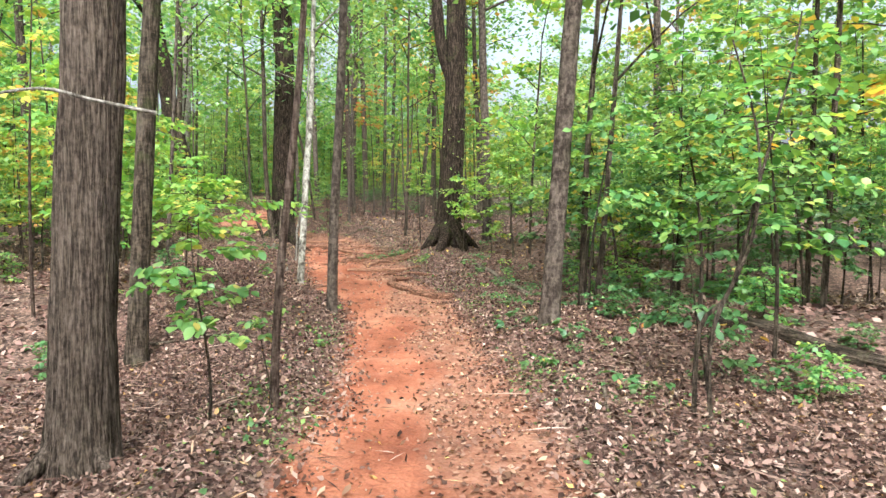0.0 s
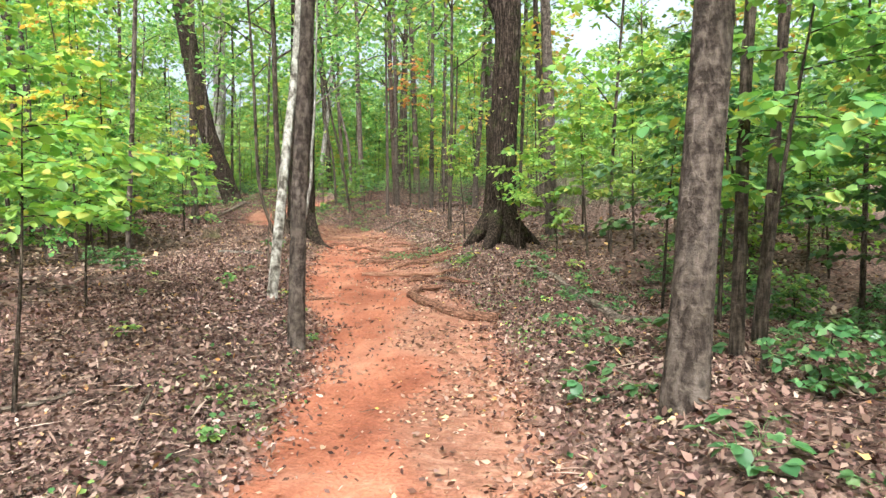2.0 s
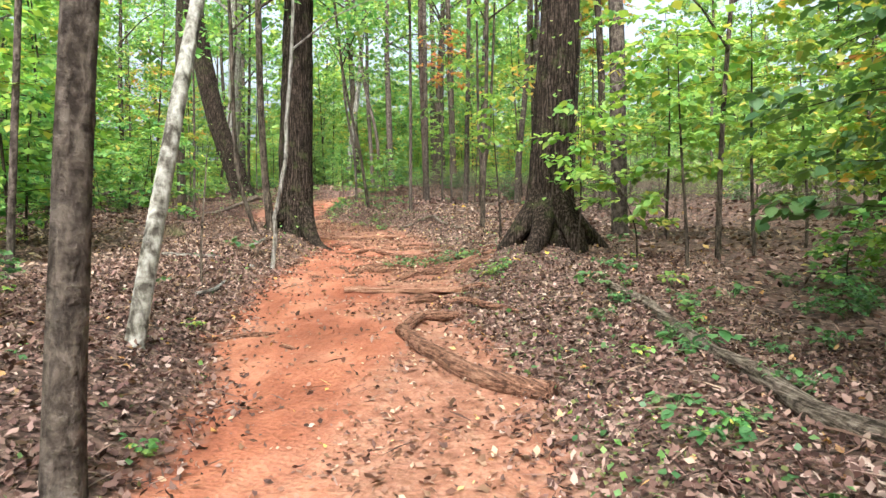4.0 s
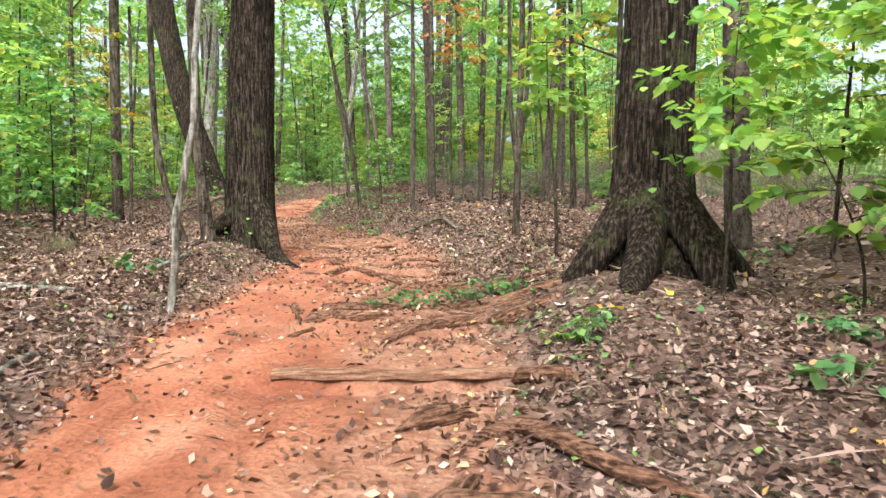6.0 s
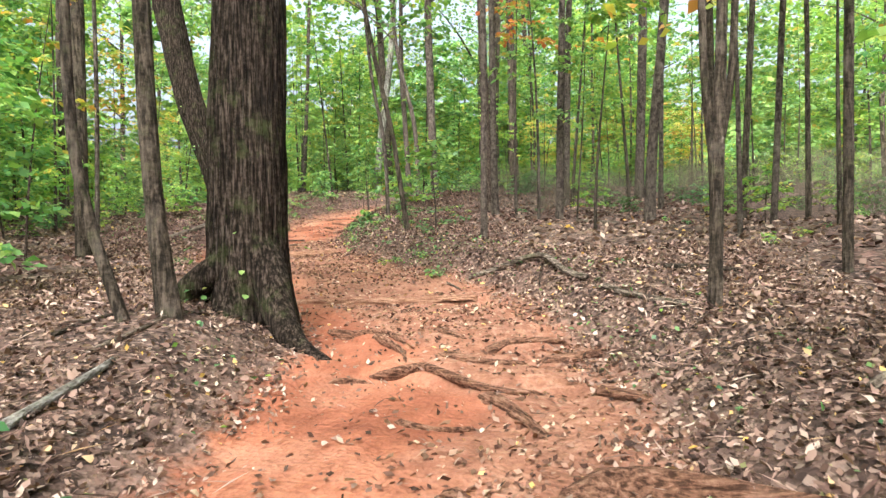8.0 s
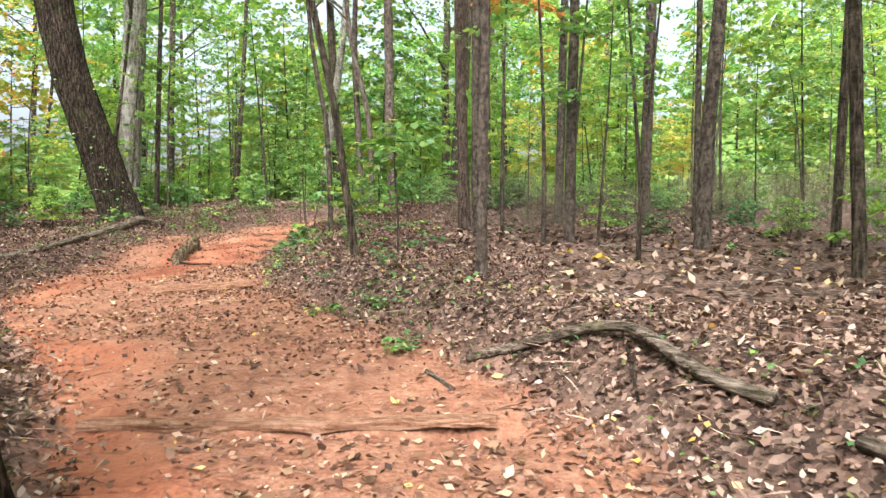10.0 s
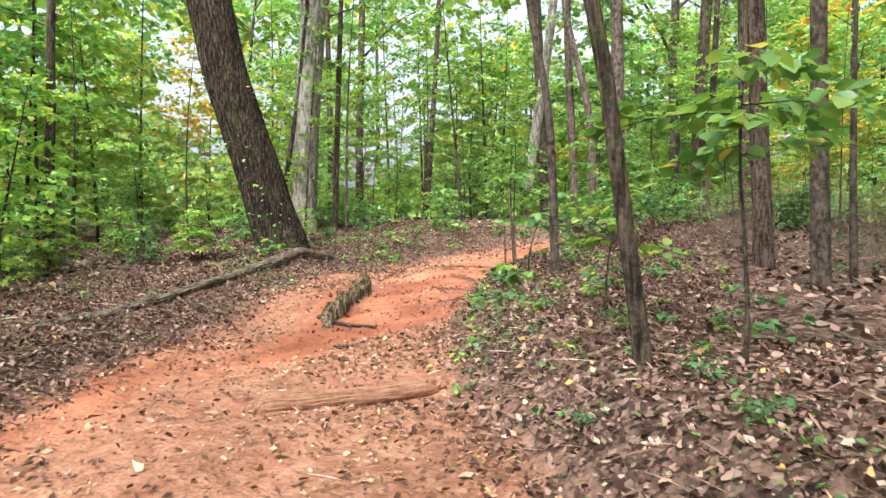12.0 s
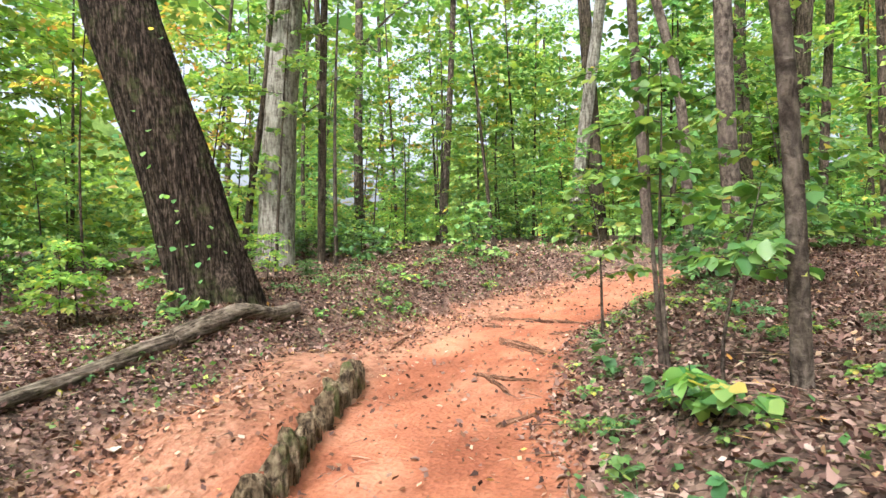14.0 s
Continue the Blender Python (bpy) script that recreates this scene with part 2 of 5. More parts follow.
# along y: height of the trail, rise of the left and of the right bank
HEIGHTS = [(-14, 0.55, 0.1, 0.1), (0, 0, 0.1, 0.05), (4, -0.22, 0.12, 0.03), (6.5, -0.34, 0.13, 0.06), (7.7, -0.38, 0.16, 0.45), (9, -0.42, 0.24, 0.52), (11, -0.40, 0.42, 0.4), (13, -0.33, 0.44, 0.15),
           (14.5, -0.24, 0.36, 0.08), (16, -0.13, 0.26, 0.12), (18, 0, 0.2, 0.28), (20, 0.06, 0.28, 0.38), (22, 0.10, 0.42, 0.4), (23, 0.13, 0.40, 0.42), (26.5, 0.38, 0.26, 0.46),
           (31, 0.57, 0.28, 0.52), (35, 0.86, 0.5, 0.5), (37, 1.04, 0.55, 0.45), (39, 1.22, 0.5, 0.5), (41.5, 1.48, 0.5, 0.62), (44, 1.7, 0.45, 0.6), (47, 1.95, 0.3, 0.2), (60, 2.6, 0.2, 0.1), (130, 4.5, 0.1, 0.1)]


def along(y, table, col):
    return np.interp(y, [r[0] for r in table], [r[col] for r in table])


def smooth01(v):
    v = np.clip(v, 0, 1)
    return v * v * (3 - 2 * v)


def waves(x, y, seed, freq):
    """Cheap smooth unevenness, about -1 to 1."""
    rng = np.random.RandomState(seed)
    out = 0
    for k in range(7):
        a, f, ph = rng.uniform(0, 6.283), freq * rng.uniform(0.6, 1.7), rng.uniform(0, 6.283, 2)
        out = out + np.sin((x * np.cos(a) + y * np.sin(a)) * f + ph[0] + 1.3 * np.sin((x * np.sin(a) - y * np.cos(a)) * f * 0.7 + ph[1]))
    return out / 7 * 1.8


def clay_at(x, y):
    """1 on the bare trail, 0 well off it."""
    inside = np.minimum(x - along(y, EDGES, 1), along(y, EDGES, 2) - x)
    return smooth01((inside + 0.55) / 1.15) * smooth01((58 - y) / 10)


# along y: how far across the trail the smooth clay reaches before leaf crumbs cover it
SMOOTH = [(-14, 0.3), (1.5, 0.34), (5, 0.42), (10, 0.46), (13, 0.5), (17, 0.5), (19, 0.46), (23, 0.42), (24.5, 0.0), (30, 0.05), (32, 0.5), (34, 0.85), (42, 0.95)]


def strewn(x, y):
    """1 where the trail is covered with leaf crumbs and dust, 0 on smooth clay."""
    left, right = along(y, EDGES, 1), along(y, EDGES, 2)
    u = (x - left) / (right - left)
    cover = smooth01((u - along(y, np.array(SMOOTH), 1) + 0.16 * waves(x, y, 31, 2.1)) / 0.22)
    shelf = smooth01((y - 30) / 2) * smooth01((0.42 - u) / 0.2)
    return np.maximum(cover, shelf)


def ground_z(x, y):
    x, y = np.asarray(x, float), np.asarray(y, float)
    left, right = along(y, EDGES, 1), along(y, EDGES, 2)
    z = along(y, HEIGHTS, 1)
    off_l, off_r = left + 0.1 - x, x - right + 0.1
    z = z + along(y, HEIGHTS, 2) * smooth01(off_l / 1.25) + along(y, HEIGHTS, 3) * smooth01(off_r / 1.25)
    z = z - 0.38 * smooth01((off_l - 0.6) / 1.1) * smooth01((10.6 - y) / 2.0)
    off = np.maximum(np.maximum(off_l, off_r), 0)
    z = z + 0.05 * waves(x, y, 3, 1.6) * smooth01(off / 1.5) + 0.22 * waves(x, y, 5, 0.35) * smooth01((off - 2) / 6)
    z = z + 0.022 * waves(x, y, 11, 4.0) + 0.013 * waves(x, y, 12, 11.0) + 0.006 * waves(x, y, 13, 27.0)
    # worn hollows below each timber step
    for x0, y0, x1, y1, deep in ((-2.5, 17.13, -0.9, 17.5, 0.14), (-6.0, 25.15, -3.55, 25.5, 0.10), (-8.65, 30.0, -7.45, 31.05, 0.10),
                                 (-4.0, 22.45, -2.4, 22.2, 0.09), (-2.95, 21.9, -2.5, 21.1, 0.05), (-3.2, 23.2, -2.4, 23.45, 0.06), (-4.75, 23.7, -3.9, 23.3, 0.06),
                                 (-2.5, 20.25, -1.2, 20.35, 0.07), (-2.95, 18.8, -2.3, 18.9, 0.05), (-2.0, 18.25, -1.1, 18.65, 0.06), (-10.9, 39.1, -9.5, 39.0, 0.07), (-10.2, 37.55, -9.5, 37.3, 0.06)):
        ux, uy = x1 - x0, y1 - y0
        length = math.hypot(ux, uy)
        t = ((x - x0) * ux + (y - y0) * uy) / length
        d = ((x - x0) * uy - (y - y0) * ux) / length
        z = z - deep * np.exp(-np.maximum(d, 0) / 0.55) * smooth01((d + 0.03) / 0.07) * smooth01((t + 0.25) / 0.3) * smooth01((length + 0.25 - t) / 0.3)
    # shelf held up by the rotten log at the bend
    lx = -9.9 - (y - 33.2) * 0.39
    z = z + 0.27 * smooth01((lx - x + 0.02) / 0.12) * smooth01((x - lx + 2.4) / 1.8) * smooth01((y - 32.7) / 0.9) * smooth01((36.2 - y) / 0.9)
    return z


def gz(x, y):
    return float(ground_z(x, y))


def mesh_object(name, verts, faces, mat, parent=None, label="", smooth=True):
    me = bpy.data.meshes.new(name)
    me.from_pydata([tuple(v) for v in verts], [], [tuple(f) for f in faces])
    me.materials.append(mat)
    if smooth:
        me.polygons.foreach_set("use_smooth", [True] * len(me.polygons))
    me.update()
    ob = new(name, me)
    if parent:
        ob.parent = parent
    if label:
        tagged(ob, label)
    return ob


def thing(name, x, y, z, label, category, group=""):
    ob = new(name)
    ob.empty_display_size = 0.2
    ob.location = (x, y, z)
    return tagged(ob, label, category, group)


def spaced(a, b, c, d, fine, grow):
    """Steps that are fine between b and c and grow outward to a and d."""
    mid = list(np.arange(b, c, fine))
    lo, s, v = [], fine, b
    while v > a:
        s *= grow
        v -= s
        lo.append(v)
    hi, s, v = [], fine, mid[-1]
    while v < d:
        s *= grow
        v += s
        hi.append(v)
    return np.array(lo[::-1] + mid + hi)


gx, gy = spaced(-160, -14, 4.5, 160, 0.1, 1.13), spaced(-120, 0.5, 42, 220, 0.1, 1.13)
GX, GY = np.meshgrid(gx, gy)
GZ = ground_z(GX, GY)
nx, ny = len(gx), len(gy)
me = bpy.data.meshes.new("ground")
me.vertices.add(nx * ny)
me.vertices.foreach_set("co", np.stack([GX, GY, GZ], -1).astype(np.float32).ravel())
ii = (np.arange(ny - 1)[:, None] * nx + np.arange(nx - 1)[None]).ravel()
quads = np.stack([ii, ii + 1, ii + 1 + nx, ii + nx], 1).astype(np.int32)
me.loops.add(quads.size)
me.loops.foreach_set("vertex_index", quads.ravel())
me.polygons.add(len(quads))
me.polygons.foreach_set("loop_start", np.arange(0, quads.size, 4, dtype=np.int32))
me.polygons.foreach_set("use_smooth", np.ones(len(quads), bool))
attr = me.attributes.new("clay", "FLOAT", "POINT")
attr.data.foreach_set("value", clay_at(GX, GY).astype(np.float32).ravel())
attr = me.attributes.new("dust", "FLOAT", "POINT")
attr.data.foreach_set("value", strewn(GX, GY).astype(np.float32).ravel())
me.materials.append(FLOOR)
me.update(calc_edges=True)
tagged(new("ground", me), "woodland floor of brown leaf litter with a trodden red clay trail", "ground", kind="structure")

# ---------------------------------------------------------------- makers


def tube(points, radii, seg, wobble=0.0, ridges=0, seed=0, flare=0.0, lobes=5, caps=True, flare_h=0.35):
    """Verts and faces of a tapered limb along points; ridged like bark; flared and lobed at its foot."""
    rng = np.random.RandomState(seed)
    P = [Vector(p) for p in points]
    ph = rng.uniform(0, 6.283, 8)
    verts, faces = [], []
    side = Vector((1, 0, 0))
    run = 0.0
    for i, p in enumerate(P):
        d = (P[min(i + 1, len(P) - 1)] - P[max(i - 1, 0)]).normalized()
        u = side - d * side.dot(d)
        if u.length < 1e-3:
            u = Vector((0, 1, 0)) - d * d.y
        u.normalize()
        v = d.cross(u)
        side = u
        if i:
            run += (p - P[i - 1]).length
        for k in range(seg):
            a = 6.2832 * k / seg
            f = 1 + wobble * (math.sin(2 * a + ph[0] + run * 0.9) * 0.5 + math.sin(3 * a + ph[1] - run * 1.7) * 0.35 + math.sin(run * 5 + a + ph[2]) * 0.3)
            if ridges:
                f += 0.035 * math.sin(ridges * a + 2.2 * math.sin(run * 1.9 + ph[3] + 2 * a) + ph[4]) + 0.02 * math.sin(ridges * 1.7 * a + 3 * math.sin(run * 3.1 + ph[5]))
            if flare:
                e = math.exp(-max(0.0, run - 0.12) / flare_h)
                f += flare * e * (0.55 + 0.75 * max(0, math.sin(lobes * a / 2 + ph[6])) ** 2 + 0.3 * math.sin(lobes * a + ph[7]))
            verts.append(p + (u * math.cos(a) + v * math.sin(a)) * radii[i] * f)
        if i:
            o = (i - 1) * seg
            for k in range(seg):
                faces.append((o + k, o + (k + 1) % seg, o + seg + (k + 1) % seg, o + seg + k))
    if caps:
        faces.append(tuple(range(seg - 1, -1, -1)))
        faces.append(tuple((len(P) - 1) * seg + k for k in range(seg)))
    return verts, faces


def merge(*chunks):
    V, F = [], []
    for v, f in chunks:
        o = len(V)
        V += list(v)
        F += [tuple(k + o for k in q) for q in f]
    return V, F


def bend(points, step):
    """A smooth line through points, sampled about every step metres."""
    P = [Vector(p) for p in points]
    if len(P) == 2:
        n = max(2, int((P[1] - P[0]).length / step))
        return [P[0].lerp(P[1], i / n) for i in range(n + 1)]
    out = []
    for i in range(len(P) - 1):
        a, b, c, d = P[max(i - 1, 0)], P[i], P[i + 1], P[min(i + 2, len(P) - 1)]
        n = max(1, int((c - b).length / step))
        for k in range(n):
            t = k / n
            out.append(0.5 * ((2 * b) + (c - a) * t + (2 * a - 5 * b + 4 * c - d) * t * t + (3 * b - a - 3 * c + d) * t ** 3))
    out.append(P[-1])
    return out


LEAF_SHAPES = {
    "oval": np.array([(0, 0, 0), (0.38, 0.30, 0.05), (0.36, 0.66, 0.03), (0, 1, -0.12), (-0.36, 0.66, 0.03), (-0.38, 0.30, 0.05)]),
    "diamond": np.array([(0, 0, 0), (0.42, 0.45, 0.06), (0, 1, -0.10), (-0.42, 0.45, 0.06)]),
    "chip": np.array([(0, 0, 0.05), (0.27, 0.40, 0.22), (0.06, 1, 0.06), (-0.25, 0.58, -0.04)]),
    "sliver": np.array([(0, 0, 0.02), (0.035, 0.45, 0.05), (0, 1, 0.02), (-0.035, 0.5, 0.04)]),
    "curl": np.array([(0, 0, 0.06), (0.30, 0.30, 0.20), (0.20, 0.74, 0.05), (0.03, 1, 0.24), (-0.22, 0.60, 0.22), (-0.27, 0.24, 0.02)]),
}


def leaf_mesh(name, pos, yaw, pitch, roll, size, mat, shape="diamond", width=1.0):
    """One mesh of many single leaves."""
    base = LEAF_SHAPES[shape] * np.array([width, 1, 1])
    n, m = len(pos), len(base)
    cy, sy, cp, sp, cr, sr = np.cos(yaw), np.sin(yaw), np.cos(pitch), np.sin(pitch), np.cos(roll), np.sin(roll)
    b = base[None] * size[:, None, None]
    x, y, z = b[..., 0], b[..., 1], b[..., 2]
    x, z = x * cr[:, None] + z * sr[:, None], -x * sr[:, None] + z * cr[:, None]
    y, z = y * cp[:, None] - z * sp[:, None], y * sp[:, None] + z * cp[:, None]
    x, y = x * cy[:, None] - y * sy[:, None], x * sy[:, None] + y * cy[:, None]
    co = np.stack([x, y, z], -1) + pos[:, None]
    quads = ((0, 1, 2, 3),) if m == 4 else ((0, 1, 2, 3), (0, 3, 4, 5))
    me = bpy.data.meshes.new(name)
    me.vertices.add(n * m)
    me.vertices.foreach_set("co", co.astype(np.float32).ravel())
    idx = (np.arange(n)[:, None, None] * m + np.array(quads)[None]).astype(np.int32)
    me.loops.add(idx.size)
    me.loops.foreach_set("vertex_index", idx.ravel())
    me.polygons.add(idx.size // 4)
    me.polygons.foreach_set("loop_start", np.arange(0, idx.size, 4, dtype=np.int32))
    me.materials.append(mat)
    me.update(calc_edges=True)
    return me


def sprays(rng, starts, dirs, lengths, leaf, gap, droop=0.25, spread=0.75):
    """Leaves in flat alternating rows along twigs; returns leaf arrays and twig lines."""
    pos, yaw, lines = [], [], []
    for s, d, length in zip(starts, dirs, lengths):
        n = max(3, int(length / gap))
        line = []
        for i in range(n + 1):
            t = i / n
            p = np.array(s) + np.array(d) * length * t
            p[2] -= droop * length * t * t
            line.append(p)
        lines.append(line)
        heading = math.atan2(d[1], d[0]) - math.pi / 2
        for i in range(1, n + 1):
            for sgn in (-1, 1):
                pos.append(line[i] + rng.normal(0, gap * 0.25, 3))
                yaw.append(heading + sgn * rng.uniform(0.5, 1.25) * spread / 0.75)
    n = len(pos)
    return np.array(pos), np.array(yaw), rng.normal(-0.25, 0.35, n), rng.normal(0, 0.4, n), leaf * rng.uniform(0.55, 1.25, n), lines


def make_sapling(seed, height, reach, leaf, mat, bark, low=0.25, twigs=22, name="sapling", shape="diamond", stem_r=0.012, gap=0.5, lean=0.12):
    """A young understorey tree: thin stem, level twigs, layered leaves. Built at the origin."""
    rng = np.random.RandomState(seed)
    root = thing(name, 0, 0, 0, "slender young tree with layered green leaves in the leaf litter", "sapling")
    lx, ly = rng.normal(0, lean, 2)
    stem = [(lx * height * t * t + 0.03 * math.sin(5 * t + seed), ly * height * t * t + 0.03 * math.sin(4 * t + 2 * seed), height * t - 0.08) for t in np.linspace(0, 1, 9)]
    chunks = [tube(bend(stem, 0.3), np.linspace(stem_r * height ** 0.7, stem_r * 0.25, len(bend(stem, 0.3))), 6, caps=False)]
    starts, dirs, lens, twig_chunks = [], [], [], []
    for k in range(twigs):
        t = low + (1 - low) * (k + rng.uniform(0, 0.8)) / twigs
        i = t * 8
        a, b = np.array(stem[min(8, int(i))]), np.array(stem[min(8, int(i) + 1)])
        starts.append(a + (b - a) * (i % 1))
        ang = k * 2.4 + rng.uniform(-0.5, 0.5)
        up = rng.uniform(-0.05, 0.45)
        dirs.append((math.cos(ang), math.sin(ang), up))
        lens.append(reach * (1.15 - 0.75 * abs(t - 0.45)) * rng.uniform(0.45, 1.1))
    # side twigs
    for k in range(len(starts)):
        for _ in range(2):
            f = rng.uniform(0.3, 0.8)
            s = np.array(starts[k]) + np.array(dirs[k]) * lens[k] * f
            ang = math.atan2(dirs[k][1], dirs[k][0]) + rng.choice([-1, 1]) * rng.uniform(0.5, 1.0)
            starts.append(s), dirs.append((math.cos(ang), math.sin(ang), rng.uniform(-0.1, 0.25))), lens.append(lens[k] * rng.uniform(0.35, 0.65))
    pos, yaw, pit, rol, size, lines = sprays(rng, starts, dirs, lens, leaf, leaf * gap)
    for ln in lines[: twigs if twigs < 40 else twigs // 2]:
        pick = ln[:: max(1, len(ln) // 3)]
        if len(pick) > 1:
            twig_chunks.append(tube(pick, np.linspace(0.007, 0.002, len(pick)) * max(1, reach), 3, caps=False))
    mesh_object("stem", *chunks[0], bark, root)
    tagged(mesh_object("twig_work", *merge(*twig_chunks), bark, root), kind="stuff")
    lm = leaf_mesh("foliage", pos, yaw, pit, rol, size, mat, shape)
    new("foliage", lm).parent = root
    return root


def crown_arrays(rng, clumps, leaf):
    """Leaves scattered through uneven clumps (x, y, z, radius, count)."""
    pos = []
    for x, y, z, r, n in clumps:
        d = rng.normal(0, 1, (n, 3))
        d /= np.linalg.norm(d, axis=1)[:, None] + 1e-6
        rad = r * rng.uniform(0.25, 1.0, n) ** 0.6 * (1 + 0.25 * np.sin(5 * d[:, 0] + 3 * d[:, 1] + x))
        q = d * rad[:, None] * np.array([1, 1, 0.5])
        q[:, 2] = np.round(q[:, 2] / 0.28) * 0.28 + rng.normal(0, 0.05, n)
        pos.append(q + np.array([x, y, z]))
    pos = np.concatenate(pos)
    n = len(pos)
    return pos, rng.uniform(0, 6.283, n), rng.normal(-0.2, 0.45, n), rng.normal(0, 0.45, n), leaf * rng.uniform(0.6, 1.3, n)


def make_tree(name, x, y, diam, offsets, label, bark, height=13, seg=18, ridges=0, flare=0.0, lobes=5, crown=600, crown_mat=None, limbs=5, wobble=0.06,
              first_limb=0.5, taper=0.55, seed=1, flare_h=0.35, category="tree", group="", forks=()):
    """A forest tree: trunk through the given offsets from its foot, limbs and a leafy crown above."""
    rng = np.random.RandomState(seed)
    z = gz(x, y)
    root = thing(name, x, y, z, label, category, group)
    pts = [Vector((0, 0, -0.25))] + [Vector((0, 0, 0))] + [Vector(o) for o in offsets]
    d = (pts[-1] - pts[-2]).normalized()
    d = (d * 0.6 + Vector((0, 0, 0.4))).normalized()
    while pts[-1].z < height:
        pts.append(pts[-1] + d * min(2.5, max(0.6, (height - pts[-1].z) + 0.01)) + Vector((rng.normal(0, 0.06), rng.normal(0, 0.06), 0)))
        d = (d + Vector((0, 0, 0.15))).normalized()
    line = bend(pts, 0.16 if seg > 20 else 0.3)
    radii = [diam / 2 * (1 - (1 - taper) * max(0, p.z) / height) * (0.25 if p.z > height - 0.2 else 1) for p in line]
    v, f = tube(line, radii, seg, wobble, ridges, seed, flare, lobes, flare_h=flare_h)
    mesh_object("trunk", v, f, bark, root)
    for k, (course, r0) in enumerate(forks):
        ln = bend([Vector(q) for q in course], 0.2)
        v, f = tube(ln, np.linspace(r0, r0 * 0.6, len(ln)), max(12, seg // 2), wobble, ridges, seed + k, caps=False)
        mesh_object("fork", v, f, bark, root)
    for k in range(limbs):
        h = height * (first_limb + (1 - first_limb) * (k + rng.uniform(0, 0.6)) / max(1, limbs))
        s = min(line, key=lambda p: abs(p.z - h))
        a = k * 2.4 + seed
        length = height * rng.uniform(0.16, 0.3) * (1.2 - 0.5 * h / height)
        e = s + Vector((math.cos(a) * length, math.sin(a) * length, length * rng.uniform(0.3, 0.8)))
        m = s.lerp(e, 0.5) + Vector((0, 0, length * 0.08))
        r = diam * 0.16 + 0.008
        ln = bend([s, m, e], 0.5)
        v, f = tube(ln, np.linspace(r, r * 0.3, len(ln)), 7, 0.05, caps=False)
        limb = mesh_object("limb", v, f, bark, root)
        if crown:
            clumps = [(e.x, e.y, e.z, length * 0.75, int(crown / limbs)), (m.x, m.y, m.z + 0.3, length * 0.5, int(crown / limbs / 2))]
            tagged(new("foliage", leaf_mesh("foliage", *crown_arrays(rng, clumps, 0.19), crown_mat or LEAF_GREEN)), kind="stuff").parent = limb
    return root



# ---------------------------------------------------------------- trees beside the trail
make_tree("oak_tree", -2.87, 5.2, 0.50, [(0.05, 0.1, 1.8), (0.11, 0.2, 3.6)], "stout straight oak trunk with finely furrowed grey-brown bark", BARK_OAK, 14, 112, 33, 0.45, 5, seed=2)
make_tree("tree", -4.16, 9.0, 0.27, [(0.1, 0.12, 2.4), (0.2, 0.27, 4.7)], "dark slender trunk standing in thin undergrowth", BARK_BROWN, 12, 20, 9, 0.3, 4, seed=3)
make_tree("tree", -1.48, 5.77, 0.075, [(0.05, 0.06, 1.1), (0.17, 0.14, 2.3), (0.27, 0.21, 3.6)], "thin curving young trunk at the trail edge", BARK_REDDISH, 7, 12, 0, 0.2, 4, crown=300, seed=4)
make_tree("tree", -1.9, 11.4, 0.175, [(0.03, 0.12, 1.6), (0.16, 0.26, 4.2)], "leaning grey-brown trunk at the trail edge", BARK_GREY, 11, 22, 9, 0.3, 4, seed=5)
make_tree("tree", -2.86, 13.35, 0.14, [(0.0, 0.35, 1.0), (-0.01, 0.74, 2.0), (0.0, 1.3, 3.6)], "pale blotched trunk that leans over the slope", BARK_MOTTLED, 10, 20, 0, 0.3, 4, seed=6)
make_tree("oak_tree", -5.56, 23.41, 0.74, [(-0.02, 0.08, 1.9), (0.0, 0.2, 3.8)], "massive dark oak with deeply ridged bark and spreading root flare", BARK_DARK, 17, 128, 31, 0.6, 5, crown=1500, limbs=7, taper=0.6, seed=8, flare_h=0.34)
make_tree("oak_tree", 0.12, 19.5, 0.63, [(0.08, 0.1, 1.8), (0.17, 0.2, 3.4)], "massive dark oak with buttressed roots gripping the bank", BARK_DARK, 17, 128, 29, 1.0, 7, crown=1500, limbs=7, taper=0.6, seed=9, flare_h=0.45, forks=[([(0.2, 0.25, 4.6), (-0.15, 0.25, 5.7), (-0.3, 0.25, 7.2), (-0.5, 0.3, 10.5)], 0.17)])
make_tree("tree", 1.38, 8.6, 0.25, [(0.1, 0.1, 1.4), (0.22, 0.2, 3.0)], "straight grey trunk with scaly patched bark", BARK_GREY, 13, 30, 0, 0.3, 5, seed=10)
make_tree("tree", 2.01, 9.65, 0.10, [(0.03, 0.05, 1.0), (0.08, 0.14, 2.2)], "thin brown stem among leafy undergrowth", BARK_BROWN, 7, 12, 0, 0.2, crown=300, seed=11)
make_tree("tree", 2.36, 10.23, 0.095, [(0.1, 0.06, 1.0), (0.18, 0.14, 2.0), (0.30, 0.24, 3.4)], "thin brown stem among leafy undergrowth", BARK_BROWN, 7, 12, 0, 0.2, crown=300, seed=12)
make_tree("tree", 1.42, 21.6, 0.30, [(-0.03, 0.1, 1.8), (-0.07, 0.20, 3.6)], "straight grey-brown trunk behind the big oak", BARK_GREY, 14, 20, 9, 0.3, 4, seed=13)
make_tree("tree", 2.35, 18.15, 0.08, [(0.04, 0.1, 1.4), (0.12, 0.19, 2.8)], "thin dark stem with yellow-green leaves", BARK_BROWN, 6, 12, crown=350, crown_mat=LEAF_LIME, first_limb=0.3, seed=14)
make_tree("tree", -3.95, 28.3, 0.11, [(0.0, 0.03, 1.0), (0.01, 0.05, 2.1)], "straight mottled young trunk in the leaf litter", BARK_GREY, 9, 16, 0, 0.25, crown=400, seed=15)
